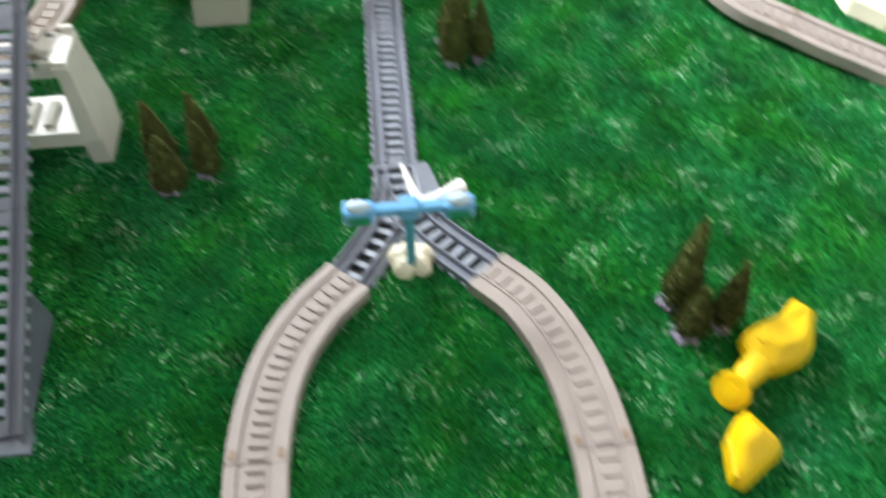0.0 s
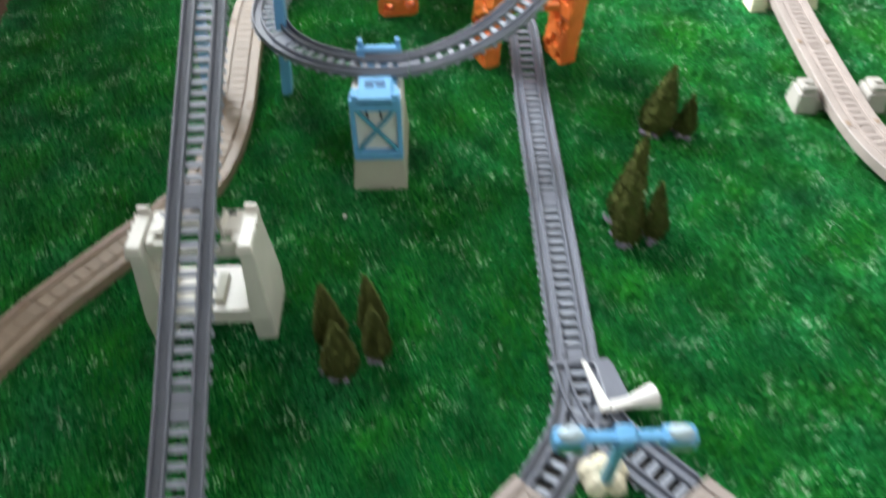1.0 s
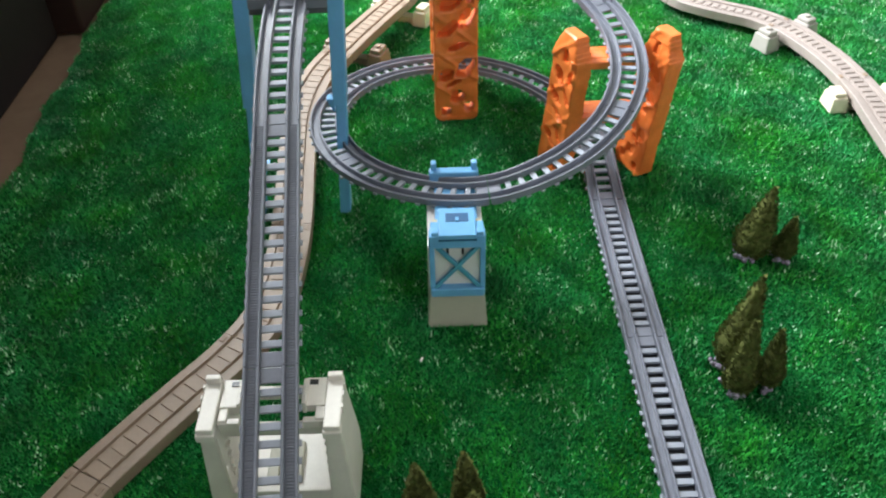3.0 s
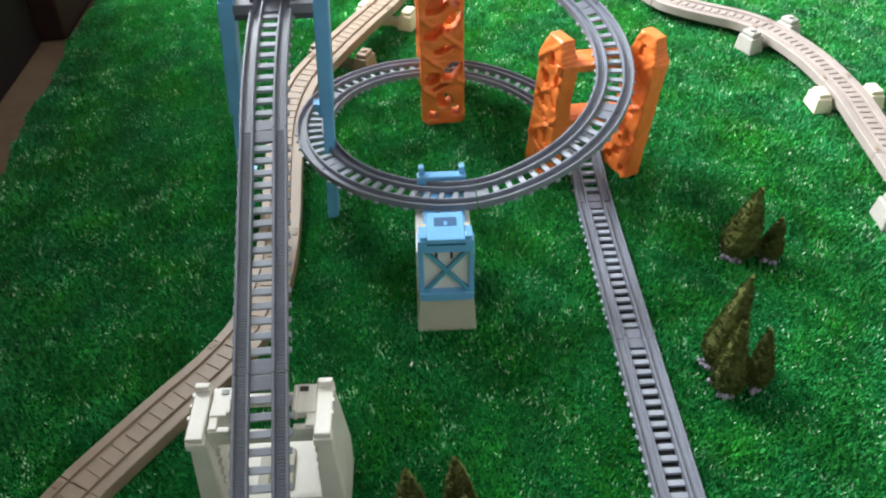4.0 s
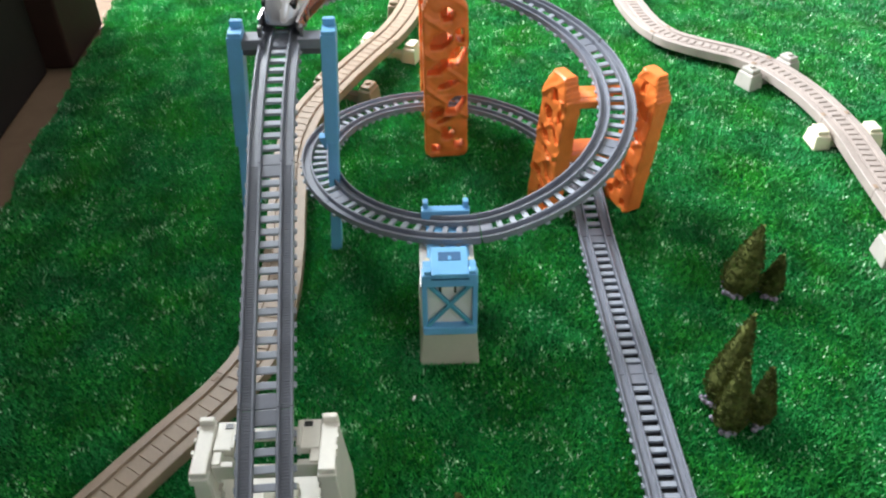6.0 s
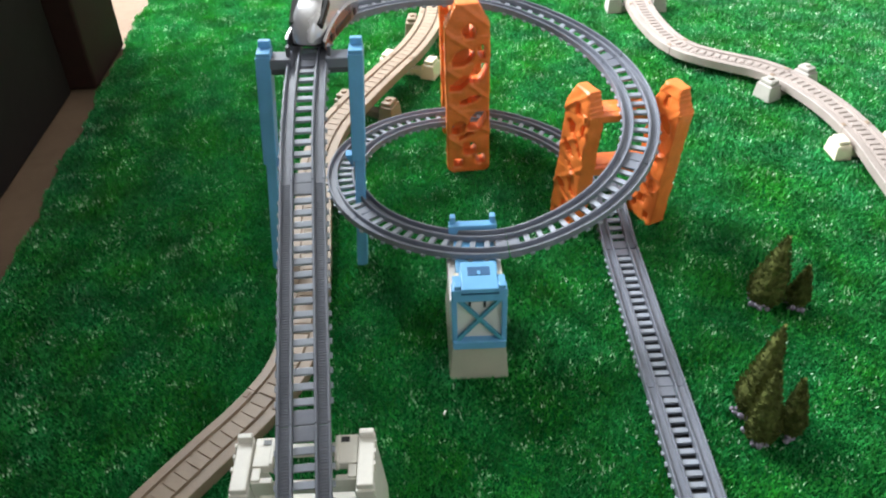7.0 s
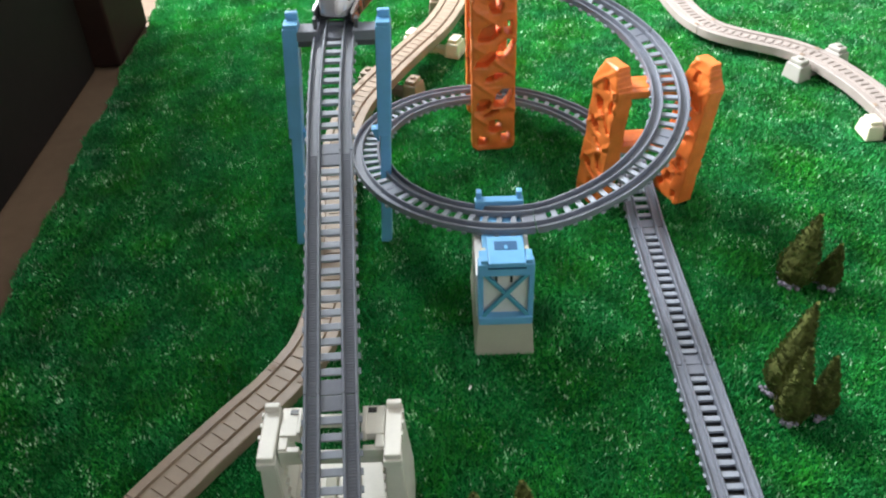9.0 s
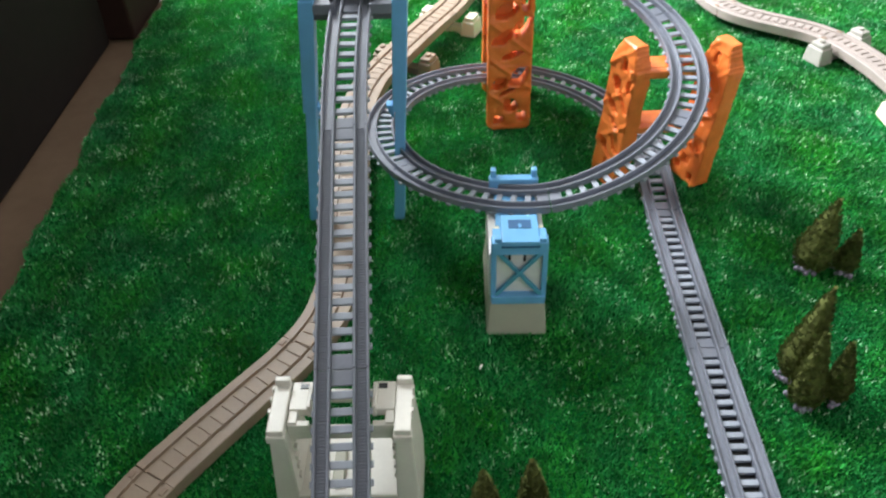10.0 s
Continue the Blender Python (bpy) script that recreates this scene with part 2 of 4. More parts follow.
def grey_track(pts, label, group="grey track sections", teeth=False, low=-0.0062, pitch=0.0122, gap_shade=False):
    """One length of grey track: two channelled rails on open sleepers."""
    fr = frames_of(pts)
    base = Matrix.Translation(pts[0])
    back = base.inverted()
    ob = thing("track_section", base, label, "toy track", group)
    for side in (-1, 1):
        prof = [(u * side, w if w > -0.006 else low) for u, w in RAIL]
        part("rail", sweep(fresh(), prof, fr), GREY, ob, move=back)
    length = sum((b - a).length for a, b in zip(pts, pts[1:]))
    n = max(2, round((length - 0.011) / pitch))
    for i in range(n + 1):
        f = (i * (length - 0.011) / n + 0.0055) / length * (len(pts) - 1)
        k = min(int(f), len(pts) - 2)
        p, s, u, t = fr[k]
        m = back @ basis(p.lerp(pts[k + 1], f - k), s, u, t)
        end = i in (0, n)
        piece("end_plate" if end else "sleeper", TIE_END if end else TIE, m, ob)
    # black sheet stands in for the shade in the gaps between sleepers
    if gap_shade:
        part("shade_sheet", sweep(fresh(), ((-0.0170, -0.0083), (0.0170, -0.0083), (0.0170, -0.0077), (-0.0170, -0.0077)), fr), BLACK, ob, "black sheet standing in for shade between the sleepers", move=back)
    if teeth:
        for side in (-1, 1):
            bm = fresh()
            for (p, s, u, t), q in zip(fr, pts[1:]):
                for h in (0.25, 0.75):
                    v = bmesh.ops.create_cube(bm, size=1.0)["verts"]
                    m = basis(p.lerp(q, h), s, u, t) @ Matrix.LocRotScale((side * 0.01255, 0, -0.0043), None, (0.0062, 0.0010, 0.0015))
                    bmesh.ops.transform(bm, verts=v, matrix=m)
            part("rack_teeth", bm, GREY, ob, move=back)
    return ob


SLAB = ((-0.0195, -0.012), (0.0195, -0.012), (0.0200, -0.0112), (0.0200, -0.0006), (0.0194, 0.0), (0.0118, 0.0), (0.0114, -0.0022), (0.0083, -0.0022), (0.0080, -0.0009),
        (-0.0080, -0.0009), (-0.0083, -0.0022), (-0.0114, -0.0022), (-0.0118, 0.0), (-0.0194, 0.0), (-0.0200, -0.0006), (-0.0200, -0.0112))


def tan_track(pts, label, group, mat, rung, wide=1.0, pitch=PITCH):
    """One length of solid moulded track with two wheel grooves and raised sleepers."""
    fr = frames_of(pts)
    base = Matrix.Translation(pts[0])
    back = base.inverted()
    ob = thing("track_section", base, label, "toy track", group)
    part("track_bed", sweep(fresh(), [(u * wide, w) for u, w in SLAB], fr), mat, ob, move=back)
    length = sum((b - a).length for a, b in zip(pts, pts[1:]))
    n = max(1, round(length / pitch))
    for i in range(n):
        f = (i + 0.5) / n * (len(pts) - 1)
        k = min(int(f), len(pts) - 2)
        p, s, u, t = fr[k]
        piece("sleeper", rung, back @ basis(p.lerp(pts[k + 1], f - k), s, u, t), ob)
    # locking tongue and slot at the joint
    p, s, u, t = fr[-1]
    for side in (-1, 1):
        bm = box(fresh(), side * wide * 0.0155 - 0.0022, side * wide * 0.0155 + 0.0022, -0.0035, 0.0035, -0.001, 0.0008, 0.0006)
        bm.transform(basis(p - t * 0.006, s, u, t))
        part("joint_clip", bm, TAN_DARK, ob, move=back)
    return ob


def cut(pts, size, gap=1):
    """Splits a line into lengths of about the given size, with a hairline gap between."""
    per = max(3, round(size / 0.004))
    count = max(1, round((len(pts) - 1) / per))
    marks = [round(i * (len(pts) - 1) / count) for i in range(count + 1)]
    out = []
    for a, b in zip(marks, marks[1:]):
        seg = [p.copy() for p in pts[a : b + 1]]
        seg[0] = seg[0].lerp(seg[1], 0.1)
        seg[-1] = seg[-1].lerp(seg[-2], 0.1)
        out.append(seg)
    return out


# the grey line: along the mat, up one and a half turns of the spiral, and down the long slope
LOWER = [(0.0, -0.214, 0.0085), (0.0, -0.1, 0.0085), (0.0, 0.0, 0.0085), (0.0, 0.1, 0.0085), (0.0, 0.17, 0.009)]
CX, CY, R = -0.1346, 0.2232, 0.1486
TURNS = (0, 90, 180, 270, 360, 450, 540)
RISE = (0.012, 0.058, 0.084, 0.0955, 0.146, 0.204, 0.233)


def spiral(a):
    z = float(np.interp(a, TURNS, RISE))
    shift = -0.010 * max(0, 1 - a / 60) - 0.016 * max(0, min(1, (a - 440) / 100))
    return (CX + R * math.cos(radians(a)) + shift, CY + R * math.sin(radians(a)), z)


SLOPE = [(-0.2985, 0.14, 0.2255), (-0.2965, 0.07, 0.208), (-0.292, 0.0, 0.187), (-0.2845, -0.15, 0.1295), (-0.276, -0.32, 0.058), (-0.2705, -0.44, 0.0095)]

low = line(LOWER)
for seg in cut(low, 0.19):
    grey_track(seg, "straight grey plastic track with open sleepers on the grass", low=-0.0076, pitch=PITCH, gap_shade=True)
turn = line([LOWER[-1]] + [spiral(a) for a in range(20, 546, 15)] + SLOPE[:3])
joint = min(range(len(turn)), key=lambda i: abs(turn[i].y - 0.033) + 9 * (turn[i].z < 0.19) + 9 * (turn[i].x > -0.28))
for seg in cut(turn[: joint + 1], 0.155):
    grey_track(seg, "curved grey plastic track climbing round the spiral")
down = line([turn[joint]] + SLOPE[3:])
half = min(range(len(down)), key=lambda i: abs(down[i].y + 0.153))
for seg in cut(down[: half + 1], 0.25) + cut(down[half:], 0.19):
    grey_track(seg, "sloping grey plastic track with ribbed rails on the descent", teeth=True, pitch=PITCH)


# ---- the forked track and its signal
def track_fork():
    fork = thing("track_switch", (0, -0.214, 0), "grey plastic forked track with a white switch lever", "toy track")
    back = Matrix.Translation((0, 0.214, 0))
    left = line([(0, -0.216, 0.0085), (-0.002, -0.25, 0.0085), (-0.013, -0.287, 0.0085), (-0.040, -0.331, 0.0085)])
    right = line([(0, -0.216, 0.0087), (0.004, -0.25, 0.0087), (0.020, -0.287, 0.0087), (0.060, -0.334, 0.0087)])
    for pts in (left, right):
        fr = frames_of(pts)
        for side in (-1, 1):
            part("rail", sweep(fresh(), [(u * side, w) for u, w in RAIL], fr), GREY, fork, move=back)
        # black sheet under each branch imitates the shade between its sleepers
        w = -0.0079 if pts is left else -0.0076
        part("shade_sheet", sweep(fresh(), ((-0.0165, w - 0.0004), (0.0165, w - 0.0004), (0.0165, w), (-0.0165, w)), fr), BLACK, fork, "black sheet standing in for shade between the sleepers", move=back)
        for k in range(3, len(pts) - 1, 3):
            p, s, u, t = fr[k]
            piece("sleeper", TIE, back @ basis(p + Vector((0, 0, -0.0001 if pts is left else 0.0002)), s, u, t), fork)
    bm = box(fresh(), -0.021, 0.026, -0.222, -0.2165, 0.001, 0.0082, 0.001)
    part("end_plate", bm, GREY, fork, move=back)
    bm = fresh()
    hexa(bm, [(0.013, -0.222, 0.008), (0.027, -0.222, 0.008), (0.036, -0.258, 0.008), (0.018, -0.262, 0.008)],
         [(0.013, -0.222, 0.0108), (0.027, -0.222, 0.0108), (0.036, -0.258, 0.0108), (0.018, -0.262, 0.0108)], 0.001)
    part("deck", bm, GREY, fork, move=back)
    # white blade and its handle
    bm = fresh()
    hexa(bm, [(0.003, -0.222, 0.0105), (0.007, -0.222, 0.0105), (0.021, -0.268, 0.0105), (0.011, -0.270, 0.0105)],
         [(0.0035, -0.223, 0.014), (0.0065, -0.223, 0.014), (0.020, -0.267, 0.014), (0.012, -0.269, 0.014)], 0.0008)
    part("switch_blade", bm, WHITE, fork, "white plastic switch blade", move=back)
    bm = beam(fresh(), (0.018, -0.266, 0.013), (0.036, -0.262, 0.014), 0.0075, 0.006, 0.0015)
    handle = part("switch_handle", bm, WHITE, fork, "white plastic handle", move=back)
    bm = rod(fresh(), (0.032, -0.263, 0.0135), (0.053, -0.2575, 0.0145), 0.0042, 0.0095, 22)
    bmesh.ops.bevel(bm, geom=[e for e in bm.edges if e.calc_face_angle(0) > 0.8], offset=0.0012, segments=2, affect="EDGES")
    part("knob", bm, WHITE, handle, "flared white end of the handle", move=back)
    return fork


track_fork()


def signal():
    s = thing("railway_signal", pose(0.006, -0.322, 0) @ Matrix.Diagonal((0.95, 0.95, 1.0, 1)), "blue plastic twin railway signal on a cream rock base", "toy signal")
    bm = fresh()
    rng = random.Random(4)
    for k in range(5):
        a = k * 1.256 + 0.4
        r = bmesh.ops.create_icosphere(bm, subdivisions=2, radius=0.0115)
        m = Matrix.LocRotScale((0.009 * math.cos(a), 0.004 + 0.007 * math.sin(a), 0.005 + 0.003 * rng.random()), Euler((rng.random(), rng.random(), a)), (1.0, 0.8, 0.95))
        bmesh.ops.transform(bm, verts=r["verts"], matrix=m)
    for v in bm.verts:
        v.co.z = max(0.0, v.co.z)
        v.co += 0.0012 * noise.noise_vector(v.co * 160)
    part("rock_base", bm, CREAM, s, "cream moulded rock")
    tip = Matrix.Rotation(radians(12), 4, "X")
    part("pole", box(fresh(), -0.0036, 0.0036, -0.0036, 0.0036, 0.008, 0.094, 0.0009), BLUE_DEEP, s, move=tip)
    bm = fresh()
    hexa(bm, [(-0.026, -0.004, 0.086), (0.026, -0.004, 0.086), (0.026, 0.004, 0.086), (-0.026, 0.004, 0.086)],
         [(-0.026, -0.0035, 0.093), (0.026, -0.0035, 0.093), (0.026, 0.0035, 0.093), (-0.026, 0.0035, 0.093)], 0.0012)
    box(bm, -0.0065, 0.0065, -0.006, 0.006, 0.082, 0.0965, 0.0015)
    part("crossbar", bm, BLUE, s, move=tip)
    for side in (-1, 1):
        head = part("signal_head", box(fresh(), side * 0.035 - 0.011, side * 0.035 + 0.011, -0.006, 0.006, 0.079, 0.095, 0.0025), BLUE, s, move=tip)
        part("lens", box(fresh(), side * 0.035 - 0.0075, side * 0.035 + 0.0075, -0.0072, -0.0055, 0.0805, 0.0905, 0.001), GREEN, head, "green signal lens", move=tip)
        bm = fresh()
        r = bmesh.ops.create_uvsphere(bm, u_segments=16, v_segments=10, radius=0.0085)
        bmesh.ops.transform(bm, verts=r["verts"], matrix=Matrix.LocRotScale((side * 0.035, 0, 0.0945), None, (1.0, 0.62, 0.55)))
        part("cap", bm, GLASSY, head, "pale blue rounded cap", smooth=True, move=tip)


signal()

# ---- the moulded tan lines
LEFT = line([(-0.492, -0.30, 0.012), (-0.474, -0.235, 0.012), (-0.441, -0.163, 0.012), (-0.415, -0.122, 0.012), (-0.384, -0.078, 0.012), (-0.351, -0.032, 0.012), (-0.3285, 0.016, 0.012),
             (-0.320, 0.08, 0.013), (-0.320, 0.15, 0.016), (-0.325, 0.235, 0.022), (-0.327, 0.32, 0.03), (-0.314, 0.395, 0.036), (-0.284, 0.468, 0.038), (-0.250, 0.541, 0.038), (-0.212, 0.62, 0.038),
             (-0.186, 0.71, 0.038), (-0.180, 0.80, 0.038), (-0.19, 0.9, 0.038)])
for seg in cut(LEFT, 0.165):
    tan_track(seg, "solid tan plastic track with wheel grooves", "tan track sections", TAN, RUNG, pitch=0.0125)
RIGHT = line([(0.158, 0.92, 0.024), (0.152, 0.83, 0.024), (0.150, 0.75, 0.024), (0.154, 0.695, 0.024), (0.163, 0.645, 0.024), (0.181, 0.605, 0.024), (0.206, 0.581, 0.024), (0.236, 0.560, 0.024), (0.264, 0.540, 0.024),
              (0.290, 0.508, 0.024), (0.308, 0.464, 0.024), (0.322, 0.410, 0.024), (0.3295, 0.336, 0.024), (0.3265, 0.270, 0.024), (0.3235, 0.200, 0.024), (0.3215, 0.130, 0.024), (0.3215, 0.065, 0.024), (0.330, 0.008, 0.024),
              (0.352, -0.042, 0.022), (0.385, -0.076, 0.020), (0.412, -0.103, 0.018), (0.444, -0.132, 0.016), (0.502, -0.186, 0.012)])
for seg in cut(RIGHT, 0.165):
    tan_track(seg, "pale tan plastic track raised on small piers", "pale tan track sections", TAN_PALE, RUNG_PALE, 0.98)
for pts in ([(-0.0405, -0.3325, 0.012), (-0.068, -0.363, 0.012), (-0.089, -0.402, 0.012), (-0.0995, -0.45, 0.012), (-0.101, -0.50, 0.012), (-0.095, -0.57, 0.012), (-0.08, -0.64, 0.012)],
            [(0.0605, -0.3355, 0.012), (0.087, -0.368, 0.012), (0.106, -0.414, 0.012), (0.114, -0.46, 0.012), (0.116, -0.51, 0.012), (0.11, -0.58, 0.012), (0.09, -0.65, 0.012)]):
    slim = pts[0][0] < 0
    for seg in cut(line(pts), 0.165):
        tan_track(seg, "curved tan plastic track leaving the fork", "tan track sections", TAN_PALE, RUNG_SLIM if slim else RUNG_PALE, pitch=0.0085 if slim else PITCH)


# ---- piers under the raised tan lines
def pier(mat, label, group):
    ob = thing("track_pier", (0, 0, -5), label, "track support", group)
    part("foot", hexa(fresh(), [(-0.035, -0.007, 0), (0.035, -0.007, 0), (0.035, 0.007, 0), (-0.035, 0.007, 0)],
                      [(-0.034, -0.006, 0.010), (0.034, -0.006, 0.010), (0.034, 0.006, 0.010), (-0.034, 0.006, 0.010)], 0.0012), mat, ob)
    for side in (-1, 1):
        x = side * 0.034
        block = part("block", hexa(fresh(), [(x - 0.0115, -0.0135, 0.001), (x + 0.0115, -0.0135, 0.001), (x + 0.0115, 0.0135, 0.001), (x - 0.0115, 0.0135, 0.001)],
                                   [(x - 0.0095, -0.011, 0.021), (x + 0.0095, -0.011, 0.021), (x + 0.0095, 0.011, 0.021), (x - 0.0095, 0.011, 0.021)], 0.0016), mat, ob)
        part("cap", box(fresh(), x - 0.0075, x + 0.0075, -0.009, 0.009, 0.0205, 0.0265, 0.0018), mat, block)
        if mat is not CREAM:
            part("stud", rod(fresh(), (x, 0, 0.026), (x, 0, 0.029), 0.0042, 0.0034), mat, block)
    return ob


cream_pier = pier(CREAM, "cream plastic pier under the raised tan track", "cream piers")
stone_pier = pier(STONE, "stone grey plastic pier under the raised tan track", "stone grey piers")


def set_pier(source, pts, y, x_near=None):
    i = min(range(len(pts)), key=lambda k: abs(pts[k].y - y) + (0 if x_near is None else abs(pts[k].x - x_near)))
    p, s, u, t = frames_of(pts)[i]
    return Matrix.Translation((p.x, p.y, 0)) @ pose(0, 0, 0, 0, 0, math.degrees(math.atan2(t.y, t.x)) - 90)


tan_pier = pier(TAN, "tan plastic rock pier under the raised tan track", "tan piers")
for source, spots in ((cream_pier, ((LEFT, 0.605), (RIGHT, 0.342))), (stone_pier, ((RIGHT, 0.505), (RIGHT, 0.122), (RIGHT, 0.80))), (tan_pier, ((LEFT, 0.487), (LEFT, 0.74)))):
    for k, (pts, y) in enumerate(spots):
        m = set_pier(source, pts, y) @ Matrix.Diagonal((0.97, 1.15, 1.05, 1) if pts is LEFT else (0.97, 1.0, 0.87, 1) if source is cream_pier else (1.03, 1.1, 1.08, 1))
        if k:
            copy_thing(source, m)
        else:
            source.matrix_basis = m


# ---- towers
def moulded_leg(seed, width, depth, height, holes, cell=0.002):
    """A moulded lattice slab with rounded holes right through it and a rocky skin."""
    nx, nz = round(width / cell), round(height / cell)

    def solid(i, k):
        if not (0 <= i < nx and 0 <= k < nz):
            return False
        x, z = (i + 0.5) / nx * 2 - 1, (k + 0.5) * cell
        if abs(x) > 1 - max(0, (z - height + 0.026) / 0.026) * 0.5 or abs(x) > 1 - max(0, (0.005 - z) / 0.005) * 0.2:
            return False
        for hx, hz, hw, hh, lean in holes:
            dx, dz = x - hx - lean * (z - hz) / hh, z - hz
            if (abs(dx) / hw) ** 3 + (abs(dz) / hh) ** 3 < 1:
                return False
        return True

    bm, at = fresh(), {}

    def vert(i, j, k):
        if (i, j, k) not in at:
            at[i, j, k] = bm.verts.new(((i / nx - 0.5) * width, (j / 4 - 0.5) * depth, k * cell))
        return at[i, j, k]

    for i in range(nx):
        for k in range(nz):
            if not solid(i, k):
                continue
            for j in (0, 4):
                bm.faces.new([vert(i + a, j, k + b) for a, b in ((0, 0), (1, 0), (1, 1), (0, 1))])
            for di, dk, e in ((-1, 0, ((0, 0), (0, 1))), (1, 0, ((1, 0), (1, 1))), (0, -1, ((0, 0), (1, 0))), (0, 1, ((0, 1), (1, 1)))):
                if not solid(i + di, k + dk):
                    for j in range(4):
                        (a, b), (c, d) = e
                        bm.faces.new((vert(i + a, j, k + b), vert(i + c, j, k + d), vert(i + c, j + 1, k + d), vert(i + a, j + 1, k + b)))
    for _ in range(2):
        bmesh.ops.smooth_vert(bm, verts=bm.verts, factor=0.5, use_axis_x=True, use_axis_y=True, use_axis_z=True)
    for v in bm.verts:
        q = v.co * 48 + Vector((seed * 7.3, 0, 0))
        ridge = abs(noise.noise(q)) * 2
        rib = max(0.0, 1 - abs((v.co.x * 0.8 + v.co.z + seed * 0.011) % 0.043 - 0.02) / 0.005)
        v.co.y += math.copysign(1, v.co.y) * (0.0011 * ridge - 0.0008 + 0.0016 * rib + 0.0006 * (math.sin(v.co.z * 70 + seed) > 0.55)) * min(1, abs(v.co.y) / (depth * 0.3))
        v.co.x += 0.0008 * noise.noise(q * 1.7)
        v.co.z = max(0.0, v.co.z)
        v.co.y *= 1 - 0.3 * max(0.0, min(1.0, (v.co.z - height + 0.018) / 0.018))
    return bm


HOLES = [(0.05, 0.031, 0.28, 0.0075, 0.0), (-0.45, 0.058, 0.3, 0.0075, 0.1), (0.42, 0.066, 0.36, 0.0115, 0.2), (-0.1, 0.048, 0.2, 0.005, 0.3), (-0.5, 0.013, 0.22, 0.005, 0.0), (0.55, 0.018, 0.2, 0.006, 0.0),
         (0.48, 0.124, 0.3, 0.012, 0.25), (-0.3, 0.112, 0.34, 0.009, 0.3), (-0.2, 0.142, 0.42, 0.0095, 0.2), (0.62, 0.148, 0.18, 0.008, 0.0), (0.08, 0.171, 0.26, 0.0075, 0.0), (0.1, 0.092, 0.3, 0.005, 0.3)]


def orange_tower(m, span, height, bars, label, lean=(0.0, 0.0), twist=0.0, width=0.045):
    """Two orange lattice legs astride the track, tied by cross bars."""
    ob = thing("orange_tower", m, label, "toy tower", "orange towers")
    for k, side in enumerate((-1, 1)):
        fine = 0.78 if twist else 1.0
        holes = [(x * (-1 if k else 1), z * height / 0.2, w * fine, h * fine, l) for x, z, w, h, l in HOLES]
        bm = moulded_leg(3 + k, width, 0.018 if twist else 0.021, height - (0.006 if twist and not k else 0), holes)
        for v in bm.verts:
            v.co.y -= lean[k] * v.co.z
        bm.transform(Matrix.Translation((0, side * span / 2, 0)) @ pose(0, 0, 0, 0, 0, twist))
        leg = part("leg", bm, ORANGE, ob)
        bm = box(fresh(), -0.017, 0.003, 0.003, 0.006, 0.012, height - 0.02)
        for v in bm.verts:
            v.co.y -= lean[k] * v.co.z
        bm.transform(Matrix.Translation((0, side * span / 2, 0)) @ pose(0, 0, 0, 0, 0, twist))
        part("inner_wall", bm, ORANGE, leg)
    for z in bars:
        for x in (-0.012, 0.012):
            bm = beam(fresh(), (x, -span / 2 + 0.006, z), (x, span / 2 - 0.006, z), 0.009, 0.008, 0.0012)
            part("cross_bar", bm, ORANGE, ob)
        part("bearer", box(fresh(), -0.008, 0.008, -0.018, 0.018, z - 0.002, z + 0.0042, 0.001), ORANGE, ob)
    return ob


orange_tower(pose(-0.005, 0.231, 0, 0, 0, 93), 0.086, 0.161, (0.072, 0.134), "orange plastic lattice tower holding the spiral track", (0.135, 0.088), 21)
orange_tower(pose(-0.151, 0.389, 0, 0, 0, 2), 0.086, 0.208, (0.09, 0.184), "tall orange plastic lattice tower behind the spiral", width=0.050)


